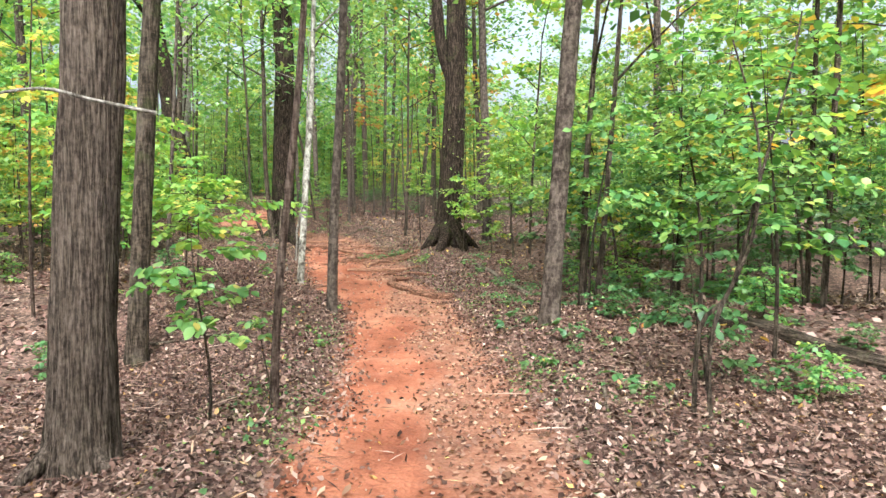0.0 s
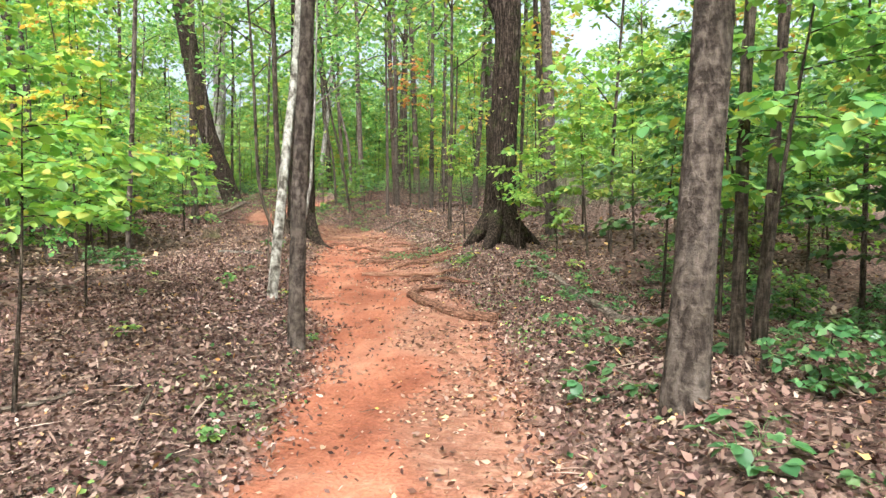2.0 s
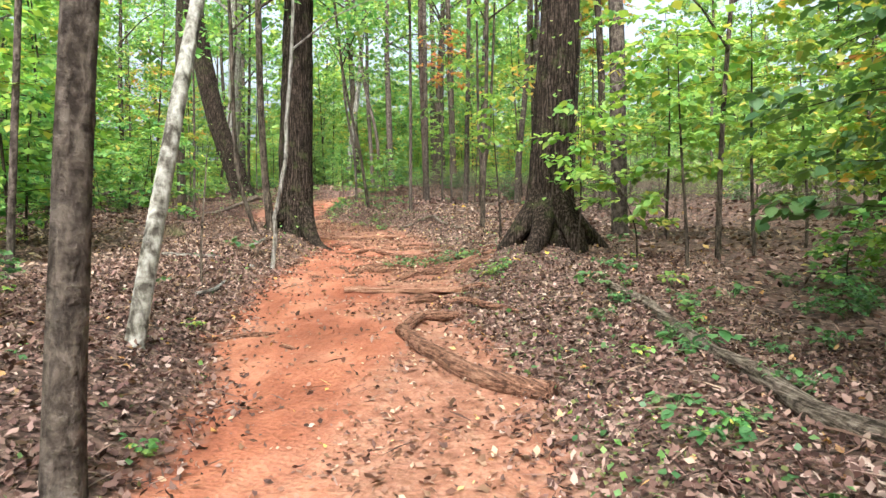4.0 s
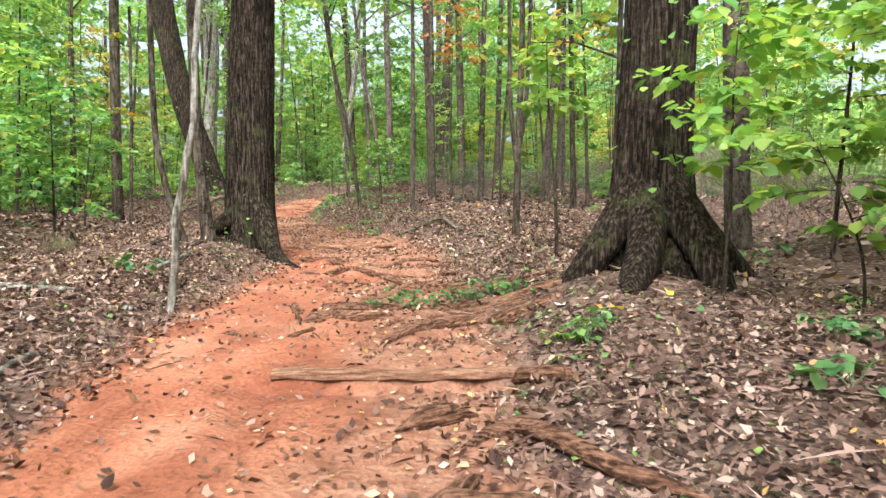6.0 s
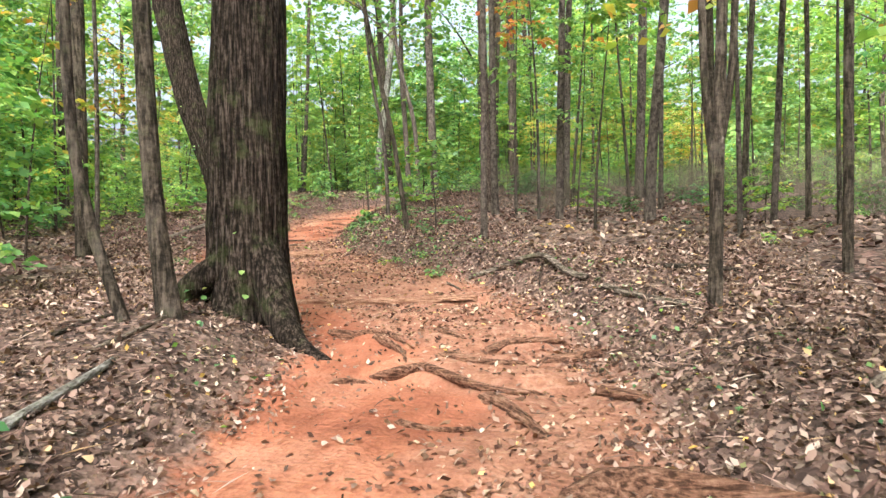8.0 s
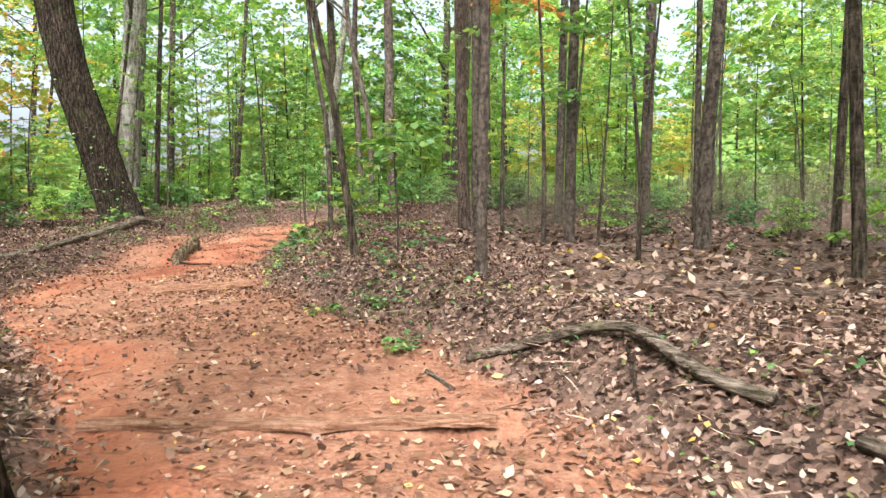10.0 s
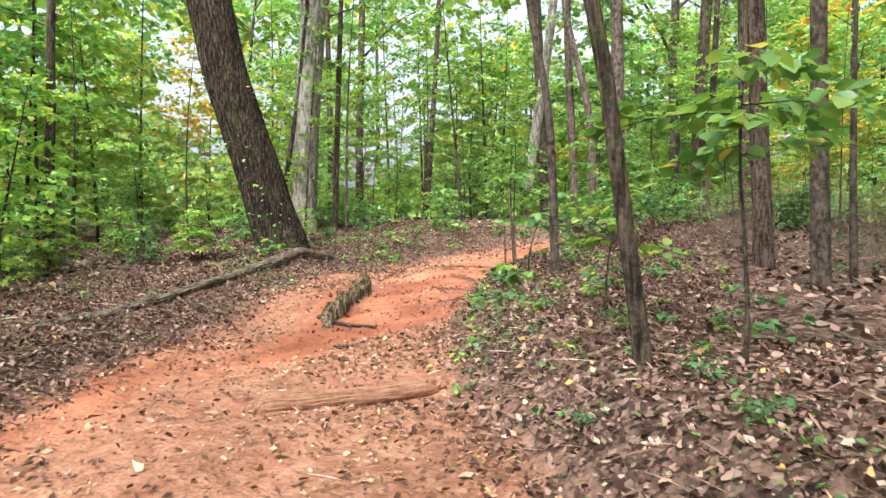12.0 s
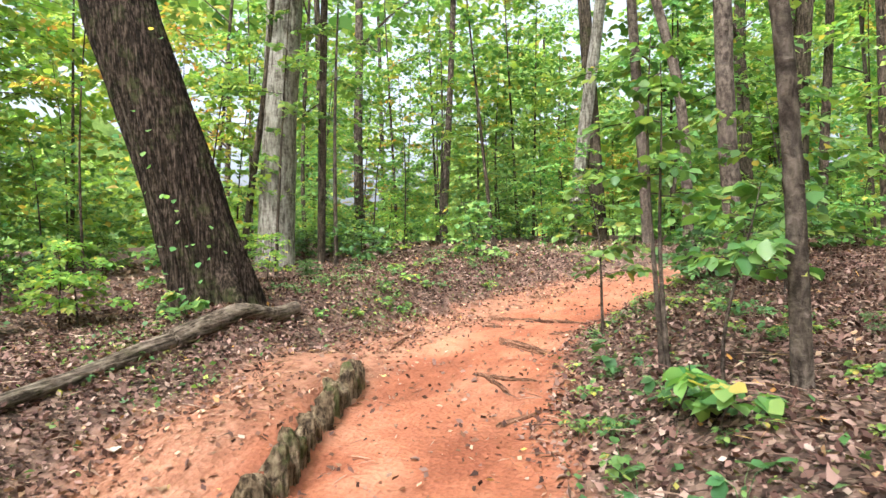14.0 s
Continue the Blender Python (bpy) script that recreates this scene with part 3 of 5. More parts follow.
make_tree("tree", -4.50, 33.9, 0.18, [(-0.03, 0.04, 1.8), (-0.05, 0.08, 3.7)], "tall straight grey-brown trunk in open woods", BARK_GREY, 15, 18, 9, 0.25, seed=16)
make_tree("tree", -4.98, 36.3, 0.26, [(-0.08, 0.04, 2.2), (-0.16, 0.07, 4.4)], "tall straight reddish trunk in open woods", BARK_REDDISH, 16, 20, 11, 0.25, seed=17)
make_tree("tree", -5.74, 30.1, 0.105, [(-0.10, -0.05, 0.8), (-0.18, -0.08, 1.4), (-0.27, -0.11, 2.0), (-0.7, -0.25, 4.2)], "slender crooked trunk beside the trail bend", BARK_BROWN, 8, 18, 0, 0.25, crown=400, seed=18)
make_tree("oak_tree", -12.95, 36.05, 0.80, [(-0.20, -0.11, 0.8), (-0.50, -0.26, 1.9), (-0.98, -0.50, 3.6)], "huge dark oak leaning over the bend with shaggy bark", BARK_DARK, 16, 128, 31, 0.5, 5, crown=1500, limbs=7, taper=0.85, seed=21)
make_tree("tree", -15.6, 40.3, 0.66, [(0.12, 0.02, 2.6), (0.26, 0.04, 5.0)], "broad pale grey trunk with smooth plated bark", BARK_PALE, 17, 32, 13, 0.25, 5, crown=1200, taper=0.75, seed=22)
make_tree("tree", -15.0, 40.9, 0.16, [(0.06, 0, 2.6), (0.14, 0, 5.0)], "dark stem close behind a pale trunk", BARK_BROWN, 12, 14, seed=23)
make_tree("tree", -16.1, 40.0, 0.13, [(0.25, 0.02, 1.6), (0.55, 0.05, 3.4)], "dark stem leaning against a pale trunk", BARK_BROWN, 10, 14, seed=24)
make_tree("tree", -7.38, 34.3, 0.105, [(-0.03, -0.03, 1.2), (-0.10, -0.08, 2.2), (-0.34, -0.15, 3.6)], "slender mottled grey trunk in the leaf litter", BARK_GREY, 8, 18, 0, 0.25, crown=400, seed=25)
make_tree("tree", -7.85, 42.3, 0.33, [(-0.10, -0.08, 2.2), (-0.15, -0.13, 4.5)], "straight grey trunk with broken bark", BARK_GREY, 14, 18, 9, 0.25, seed=26)
make_tree("tree", -6.7, 48.0, 0.40, [(0.15, 0.03, 3.2), (0.31, 0.05, 6.3)], "tall dark trunk deeper in the woods", BARK_BROWN, 15, 16, 9, 0.2, seed=27)
make_tree("tree", -8.6, 42.4, 0.19, [(-0.08, -0.02, 3.0), (-0.61, -0.26, 5.6)], "bowed slim trunk deeper in the woods", BARK_GREY, 12, 14, seed=28)
make_tree("tree", -11.6, 46.5, 0.34, [(0.35, 0.1, 3.0), (0.75, 0.2, 6.0)], "pale leaning trunk deeper in the woods", BARK_PALE, 14, 16, seed=29)
make_tree("tree", -11.0, 46.8, 0.38, [(-0.15, 0, 3.0), (-0.3, 0, 6.0)], "dark trunk crossing behind a pale one", BARK_BROWN, 14, 16, seed=30)
make_tree("tree", -1.28, 23.1, 0.105, [(0.03, 0.08, 1.4), (0.07, 0.18, 2.9)], "thin upright brown stem in the leaf litter", BARK_BROWN, 8, 16, 0, 0.25, crown=350, seed=31, forks=[([(0.02, 0.05, 0.95), (-0.06, 0.08, 1.6), (-0.10, 0.12, 2.4), (-0.13, 0.2, 4.4)], 0.036), ([(0.04, 0.08, 1.3), (0.13, 0.12, 1.9), (0.18, 0.2, 3.0), (0.24, 0.3, 4.8)], 0.034)])
make_tree("tree", -0.32, 28.6, 0.13, [(-0.04, 0.1, 1.9), (-0.08, 0.2, 3.9)], "straight dark trunk in open woods", BARK_BROWN, 13, 16, 7, 0.2, seed=32)
make_tree("tree", -1.0, 31.9, 0.22, [(0.06, 0.1, 1.6), (0.31, 0.32, 4.6)], "leaning grey trunk in open woods", BARK_GREY, 14, 18, 9, 0.2, seed=33)
make_tree("tree", 0.32, 24.9, 0.11, [(0.02, 0.17, 3.1)], "thin upright stem with turning leaves", BARK_BROWN, 8, 12, crown=350, crown_mat=LEAF_YELLOW, first_limb=0.35, seed=34)
make_tree("tree", 1.42, 25.9, 0.2, [(-0.05, 0.17, 3.2)], "dark trunk behind yellow-green saplings", BARK_BROWN, 13, 18, 9, 0.25, seed=35)
make_tree("tree", 0.75, 29.4, 0.12, [(0.18, 0.27, 4.1)], "thin upright stem in open woods", BARK_GREY, 9, 12, crown=300, seed=36)
make_tree("tree", -2.89, 32.8, 0.18, [(0.07, 0.31, 5.2)], "straight grey trunk in open woods", BARK_GREY, 14, 16, 9, seed=37)
make_tree("tree", -5.64, 22.2, 0.165, [(-0.10, 0.02, 0.75), (-0.16, 0.05, 1.4), (-0.24, 0.11, 2.8)], "brown stem sprouting beside the big oak", BARK_BROWN, 9, 18, 9, 0.5, 4, crown=400, seed=38)
make_tree("tree", -5.88, 21.95, 0.095, [(-0.22, -0.01, 0.65), (-0.35, -0.01, 1.2), (-0.43, 0.02, 1.95)], "bowed brown stem beside the big oak", BARK_BROWN, 8, 14, 0, 0.3, crown=300, seed=39)
make_tree("tree", -10.5, 27.0, 0.24, [(-0.06, 0.13, 2.5)], "dark trunk with stubby dead twigs", BARK_BROWN, 13, 18, 9, 0.25, seed=42)
make_tree("tree", -9.9, 26.6, 0.08, [(0.02, 0.1, 2.5)], "thin grey pole of a young tree", BARK_GREY, 8, 10, crown=250, seed=43)
make_tree("dead_tree", -4.13, 18.75, 0.068, [(0.045, 0.05, 0.55), (0.03, 0.05, 0.8), (0.10, 0.08, 1.1), (0.15, 0.11, 1.45), (0.20, 0.14, 1.7), (0.21, 0.17, 2.3), (0.3, 0.2, 3.4)], "bare pale dead stem with peeled bark beside the trail", BARK_PALE, 6.5, 16, 0, 0.3, 4, crown=0, limbs=3, wobble=0.14, seed=44, category="dead tree")
make_tree("dead_tree", -4.02, 16.4, 0.035, [(0.0, 0.03, 0.6), (0.04, 0.09, 1.3)], "dead upright stick in the leaf litter", DEADWOOD, 1.6, 8, crown=0, limbs=0, seed=45, category="dead tree")
for px, py, d, h, b in ((5.73, 10.5, 0.11, 9, BARK_BROWN), (5.54, 9.7, 0.12, 9, BARK_BROWN),
                        (-6.85, 16.6, 0.13, 10, BARK_GREY), (-14.7, 24.1, 0.27, 13, BARK_BROWN),
                        (-18, 35.1, 0.26, 12, BARK_BROWN), (-2.9, 38.2, 0.28, 14, BARK_GREY),
                        (-0.6, 40.1, 0.4, 15, BARK_GREY), (-6.3, 46.9, 0.26, 13, BARK_BROWN), (-5.2, 45.5, 0.5, 16, BARK_BROWN), (1.73, 30.9, 0.13, 12, BARK_BROWN), (-0.5, 34.6, 0.16, 13, BARK_GREY),
                        (0.8, 31.9, 0.17, 13, BARK_BROWN), (-9.6, 44.9, 0.3, 14, BARK_GREY), (-19.4, 47.3, 0.3, 14, BARK_BROWN), (-15.4, 47.2, 0.26, 14, BARK_GREY)):
    k = int(abs(px * 31 + py * 17)) % 97
    make_tree("tree", px, py, d * 0.78, [((k % 7 - 3) * 0.05, (k % 5 - 2) * 0.06, 3.0), ((k % 7 - 3) * 0.09, (k % 5 - 2) * 0.1, 5.5)], "tall upright forest tree in the leafy woods", b, h, 14 if d < 0.3 else 20, 7 if d > 0.15 else 0, 0.22, seed=100 + k, crown=500, group="forest trees")

# ---------------------------------------------------------------- undergrowth
rs = np.random.RandomState(7)


def off_trail(x, y):
    l, r = float(along(y, EDGES, 1)), float(along(y, EDGES, 2))
    return max(l - x, x - r, 0.0) if y < 46 else 6.0


def near_walk(x, y):
    return min(math.hypot(x - m.translation.x, y - m.translation.y) for _, m in PATH)


def scatter(protos, count, box, keep, trail_gap, group, scale=(0.8, 1.25)):
    n = tries = 0
    while n < count and tries < count * 60:
        tries += 1
        x, y = rs.uniform(box[0], box[1]), rs.uniform(box[2], box[3])
        if off_trail(x, y) < trail_gap or near_walk(x, y) < keep:
            continue
        p = protos[rs.randint(len(protos))]
        s = rs.uniform(*scale)
        c = copy_thing(p, pose(x, y, gz(x, y), rs.normal(0, 2.4), rs.normal(0, 2.4), rs.uniform(0, 360)))
        c.scale = (s, s, s)
        tagged(c, group=group)
        n += 1


low_bush = [make_sapling(31, 0.8, 0.45, 0.08, LEAF_GREEN, BARK_BROWN, 0.2, 14, "shrub"), make_sapling(32, 1.1, 0.55, 0.085, LEAF_LIME, BARK_BROWN, 0.25, 13, "shrub"),
            make_sapling(33, 0.6, 0.4, 0.075, LEAF_DEEP, BARK_BROWN, 0.2, 14, "shrub")]
young = [make_sapling(41, 2.3, 0.95, 0.11, LEAF_GREEN, BARK_BROWN, 0.2, 24), make_sapling(42, 3.2, 1.15, 0.12, LEAF_LIME, BARK_BROWN, 0.25, 25), make_sapling(43, 2.8, 1.05, 0.115, LEAF_GREEN, BARK_GREY, 0.2, 25),
         make_sapling(44, 3.6, 1.2, 0.12, LEAF_YELLOW, BARK_GREY, 0.35, 20)]
mid = [make_sapling(51, 6.5, 2.3, 0.21, LEAF_GREEN, BARK_BROWN, 0.12, 46, "tree", gap=0.6, lean=0.05), make_sapling(52, 8.0, 2.5, 0.22, LEAF_LIME, BARK_GREY, 0.15, 48, "tree", gap=0.6, lean=0.05),
       make_sapling(53, 7.0, 2.4, 0.21, LEAF_GREEN, BARK_BROWN, 0.1, 48, "tree", gap=0.6, lean=0.05), make_sapling(54, 9.0, 2.6, 0.22, LEAF_LIME, BARK_BROWN, 0.2, 52, "tree", gap=0.6, lean=0.05),
       make_sapling(55, 7.5, 2.2, 0.2, LEAF_YELLOW, BARK_GREY, 0.35, 30, "tree", gap=0.7, lean=0.05)]
for i, p in enumerate(low_bush + young + mid):
    px, py = 9 + 2.6 * (i % 4), -14 - 3.0 * (i // 4)
    p.matrix_world = pose(px, py, gz(px, py))
for p in mid:
    tagged(p, "slender leafy understorey tree with level sprays of leaves", "tree")
for p in low_bush:
    tagged(p, "low leafy shrub growing out of the litter", "shrub")
tagged(young[3], "slender young tree with yellow and orange turning leaves")
tagged(mid[4], "slender understorey tree with yellow and orange leaves")
some = young[:3] * 3 + [young[3]]
woods = mid[:4] * 3 + [mid[4]]
# thick green growth on the right at the start
shady = [make_sapling(45, 2.6, 0.9, 0.085, LEAF_DEEP, BARK_BROWN, 0.3, 26), make_sapling(46, 3.4, 1.1, 0.09, LEAF_GREEN, BARK_BROWN, 0.4, 26)]
for i, p in enumerate(shady):
    p.matrix_world = pose(6.2 + 1.8 * i, 12.5, gz(6.2 + 1.8 * i, 12.5))
    tagged(p, "slender young tree with small dark green leaves in undergrowth")
scatter(shady, 15, (3.4, 9.5, 7.0, 17), 3.4, 2.6, "undergrowth saplings", (0.8, 1.3))
scatter(low_bush[::2], 26, (2.0, 8, 6, 16), 2.2, 1.3, "undergrowth shrubs", (0.6, 1.1))
# thinner growth on the left at the start
scatter(some, 11, (-12, -6.0, 9, 21), 4.6, 3.8, "undergrowth saplings", (0.9, 1.4))
scatter(low_bush, 8, (-10, -4.5, 7, 21), 3.6, 3.0, "undergrowth shrubs", (0.5, 0.9))
# yellow-green growth behind the big oak, and beyond
scatter(young[1:], 12, (3.4, 9, 16, 34), 3.4, 3.2, "undergrowth saplings")
scatter(low_bush, 14, (2.5, 9, 16, 36), 2.2, 3.0, "undergrowth shrubs")
scatter(some + [young[3]] * 2, 46, (-22, 5, 42, 58), 4.0, 1.6, "undergrowth saplings", (0.6, 1.3))
scatter(low_bush, 70, (-18, 3, 40.5, 56), 2.6, 1.0, "undergrowth shrubs", (0.8, 1.6))
# left of the bend
scatter(young[:3], 22, (-28, -15.2, 27, 42), 4.0, 3.0, "undergrowth saplings")
scatter(low_bush, 40, (-24, -13.8, 28, 44), 3.0, 1.8, "undergrowth shrubs")
scatter(low_bush, 18, (-17.5, -14.0, 30, 41), 3.4, 1.2, "undergrowth shrubs", (0.5, 1.0))
scatter(some, 16, (-20, -9, 15, 27), 3.6, 3.6, "undergrowth saplings")
# woods all round
scatter(woods, 28, (-34, -9, 10, 66), 6.5, 4.5, "understorey trees")
scatter(woods, 29, (5.5, 30, 8, 66), 5.0, 4.0, "understorey trees")
scatter(woods, 22, (-24, 14, 53, 74), 8.0, 3.0, "understorey trees", (0.9, 1.5))
scatter(woods, 3, (-32, -20, 32, 52), 8.0, 5.0, "understorey trees", (1.3, 1.8))
scatter(woods, 10, (-22, 22, -22, -5), 6.0, 3.5, "understorey trees", (0.9, 1.4))

# thin whips and young poles everywhere between
whips = [make_sapling(71, 6.0, 1.1, 0.13, LEAF_GREEN, BARK_BROWN, 0.4, 13, stem_r=0.009, lean=0.05), make_sapling(72, 7.5, 1.2, 0.14, LEAF_GREEN, BARK_GREY, 0.45, 13, stem_r=0.011, lean=0.04),
         make_sapling(73, 4.6, 0.9, 0.12, LEAF_LIME, BARK_GREY, 0.45, 10, stem_r=0.007, lean=0.07), make_sapling(74, 8.5, 1.3, 0.15, LEAF_GREEN, BARK_BROWN, 0.5, 12, stem_r=0.012, lean=0.03),
         make_sapling(75, 5.2, 0.8, 0.12, LEAF_YELLOW, BARK_REDDISH, 0.5, 8, stem_r=0.008, lean=0.09)]
for i, p in enumerate(whips):
    p.matrix_world = pose(-9 - 2.6 * i, -16, gz(-9 - 2.6 * i, -16))
    tagged(p, "thin upright young stem with few leaves high up")
scatter(whips, 46, (-24, -4.2, 9, 34), 4.0, 2.0, "young poles", (0.8, 1.2))
scatter(whips, 26, (3.0, 14, 8, 24), 3.0, 2.4, "young poles", (0.7, 1.1))
scatter(whips, 34, (-5, 12, 25, 48), 4.2, 2.6, "young poles", (0.7, 1.1))
scatter(whips, 60, (-22, 4, 41, 62), 6.0, 1.6, "young poles", (0.8, 1.2))
scatter(whips, 20, (-26, -13.5, 34, 48), 5.0, 2.0, "young poles", (0.8, 1.2))

# trunks of the deeper woods
poles = []
for k, (d, h, b) in enumerate(((0.16, 13, BARK_BROWN), (0.3, 15, BARK_GREY), (0.22, 14, BARK_BROWN), (0.42, 16, BARK_BROWN))):
    t = make_tree("tree", 10 + 3 * k, -30, d, [((-1) ** k * 0.1, 0.06, 3.0), ((-1) ** k * 0.16, -0.1, 6.0)], "tall upright forest tree in the leafy woods", b, h, 12, 7, 0.2, seed=60 + k, crown=1000, limbs=6, first_limb=0.4)
    poles.append(t)
scatter(poles, 20, (-40, -14, 6, 75), 9, 5.5, "forest trees", (0.7, 1.1))
scatter(poles, 18, (6, 36, 6, 75), 8, 5.5, "forest trees", (0.7, 1.1))
scatter(poles, 16, (-12, 8, 48, 78), 12, 3, "forest trees", (0.7, 1.1))
scatter(poles, 10, (-22, 22, -26, -5), 7, 4, "forest trees", (0.7, 1.1))

# distant woods: a wall of leaves with gaps
rw = np.random.RandomState(77)
for mat, count in ((LEAF_GREEN, 320), (LEAF_LIME, 240), (LEAF_YELLOW, 60)):
    clumps = []
    for k in range(count):
        a, r = rw.uniform(0, 6.283), rw.uniform(40, 80)
        x, y = -4 + r * math.cos(a), 20 + r * math.sin(a)
        z = gz(x, y) + rw.uniform(0, 1) ** 1.15 * 26
        clumps.append((x, y, z, rw.uniform(2.0, 4.2), 220))
    ob = new("distant_foliage", leaf_mesh("distant_foliage", *crown_arrays(rw, clumps, 0.62), mat))
    tagged(ob, "far wall of woodland foliage with bright sky gaps", "foliage", kind="stuff")

# the far end of the view: a ragged treeline all round
BACK, bn, bl, bp = material("distant_treeline")
bco = bn.new("ShaderNodeNewGeometry").outputs["Position"]
b1, b2 = noise_tex(bn, bl, bco, 0.55, 8, 0.75), noise_tex(bn, bl, bco, 0.12, 4, 0.6, (1, 1, 0.3))
bc = ramp(bn, [(0.34, (0.050, 0.100, 0.022)), (0.5, (0.150, 0.250, 0.055)), (0.66, (0.300, 0.400, 0.110))])
bl.new(b1.outputs[0], bc.inputs[0])
bl.new(mix_rgb(bn, bl, 0.3, bc.outputs[0], b2.outputs[0], "OVERLAY"), bp.inputs["Base Color"])
bp.inputs["Roughness"].default_value = 1.0
bv, bf = [], []
steps = 240
for k in range(steps):
    a = 6.2832 * k / steps
    r = 92 + 4 * math.sin(7 * a)
    x, y = -4 + r * math.cos(a), 20 + r * math.sin(a)
    top = 9 + 3 * math.sin(11 * a) + 2 * math.sin(29 * a + 1) + rw.uniform(-2, 2)
    g = gz(x, y)
    bv += [(x, y, g - 1), (x + rw.uniform(-1, 1), y, g + top * 0.5), (x - 2 * math.cos(a), y - 2 * math.sin(a), g + top)]
for k in range(steps):
    o, q = 3 * k, 3 * ((k + 1) % steps)
    bf += [(o, q, q + 1, o + 1), (o + 1, q + 1, q + 2, o + 2)]
tagged(mesh_object("backdrop", bv, bf, BACK), "hazy green treeline far behind the woods", "backdrop", kind="structure")

# ---------------------------------------------------------------- leaf litter
rl = np.random.RandomState(5)


def litter(name, n, box, chance, mat, size, label, lift=0.012, shape="chip", tilt=0.4, width=1.0):
    x, y = rl.uniform(box[0], box[1], n), rl.uniform(box[2], box[3], n)
    keep = rl.uniform(0, 1, n) < chance(x, y)
    x, y = x[keep], y[keep]
    m = len(x)
    pos = np.stack([x, y, ground_z(x, y) + lift * rl.uniform(0.2, 1.6, m)], 1)
    me = leaf_mesh(name, pos, rl.uniform(0, 6.283, m), rl.normal(0, tilt, m), rl.normal(0, tilt, m), size * rl.uniform(0.5, 1.5, m) ** 1.3, mat, shape, width)
    tagged(new(name, me), label, "leaf litter", kind="stuff")


def bare(x, y):
    leafy = 1.02 - 0.98 * smooth01(clay_at(x, y) * 1.25 + 0.22 * waves(x, y, 23, 2.4) - 0.05)
    # dark humus bared among both great oaks' roots, also standing in for their shade
    for cx, cy, size in ((-0.5, 18.8, 1.5), (-5.6, 21.9, 0.9), (1.0, 19.0, 1.0)):
        leafy = leafy * (1 - 0.7 * np.exp(-((x - cx) ** 2 + (y - cy) ** 2) / size))
    return leafy


deep = "layer of dry brown fallen leaves on the woodland floor"
for y0 in range(-1, 46, 4):
    xm = float(along(y0 + 2, EDGES, 1) + along(y0 + 2, EDGES, 2)) / 2
    litter("leaf_litter", 26000, (xm - 4.6, xm + 4.6, y0, y0 + 4), bare, LITTER, 0.040, deep, tilt=0.6)
    litter("leaf_litter", 3000, (xm - 4.2, xm + 4.2, y0, y0 + 4), bare, LITTER, 0.15, deep, shape="sliver", tilt=0.15, lift=0.025)
    litter("leaf_litter", 9500, (xm - 4.2, xm + 4.2, y0, y0 + 4), bare, LITTER, 0.048, deep, shape="curl", tilt=0.45, lift=0.02)
    litter("fallen_twigs", 420, (xm - 4.6, xm + 4.6, y0, y0 + 4), lambda x, y: 0.7 * bare(x, y) * (clay_at(x, y) < 0.4), LITTER, 0.34, "thin dead twigs strewn over the leaf litter", shape="sliver", tilt=0.06, lift=0.035, width=0.5)
    litter("leaf_litter", 2600, (xm - 11, xm - 4.6, y0, y0 + 4), bare, LITTER, 0.085, deep)
    litter("leaf_litter", 2600, (xm + 4.6, xm + 11, y0, y0 + 4), bare, LITTER, 0.085, deep)
crumbs = "scattered dry leaves lying on red clay"
litter("trail_leaves", 560000, (-12, 1.2, 0, 43), lambda x, y: (clay_at(x, y) > 0.25) * (0.03 + 0.6 * strewn(x, y) * np.clip(0.5 + 0.7 * waves(x, y, 21, 1.7), 0.15, 1)), LITTER_PATH, 0.040, crumbs)
litter("trail_leaves", 9000, (-12, 1.2, 0, 43), lambda x, y: (clay_at(x, y) > 0.3) * (0.06 + 0.4 * strewn(x, y)), LITTER_PATH, 0.10, crumbs, shape="sliver", tilt=0.1)
litter("trail_leaves", 34000, (-12, 1.2, 0, 43), lambda x, y: (clay_at(x, y) > 0.3) * (0.025 + 0.42 * strewn(x, y) * np.clip(0.5 + 0.7 * waves(x, y, 22, 1.3), 0.1, 1)), LITTER_PATH, 0.062, crumbs, shape="curl", tilt=0.25)


# low green weeds along the trail's banks
def weedy(x, y):
    left, right = along(y, EDGES, 1), along(y, EDGES, 2)
    off = np.maximum(left - x, x - right)
    reach = 1.9 + 3.2 * smooth01((y - 29) / 4) * (x < left)
    edge = smooth01((off + 0.05) / 0.25) * smooth01((reach - off) / 1.5)
    patch = np.clip(waves(x, y, 41, 1.9) * 1.3 - 0.15, 0, 1)
    much = np.where(x > right, np.interp(y, [0, 6, 12, 17, 20, 26, 28, 33, 36, 42, 46], [0.35, 0.6, 0.8, 0.8, 0.7, 0.5, 0.6, 0.9, 1.3, 1.2, 0.6]),
                    np.interp(y, [0, 4, 8, 13, 16, 24, 32, 36, 42, 46], [0.4, 0.8, 0.8, 0.35, 0.1, 0.1, 0.3, 1.1, 1.2, 0.6]))
    return edge * np.clip(patch * much + 0.12 * much, 0, 1)


for mat, count, size in ((LEAF_DEEP, 190000, 0.042), (LEAF_GREEN, 120000, 0.036), (LEAF_LIME, 30000, 0.034)):
    litter("ground_cover", count, (-14, 4, 2, 45), lambda x, y: 0.55 * weedy(x, y), mat, size, "low green weeds sprouting through dead leaves", lift=0.045, shape="diamond", tilt=0.5)
litter("ground_cover", 260000, (-14, 4, 2, 45), lambda x, y: 0.9 * weedy(x, y), MOSS, 0.026, "olive moss and fine weeds on the trail bank", lift=0.03, shape="diamond", tilt=0.6)

# ---------------------------------------------------------------- wood on the ground


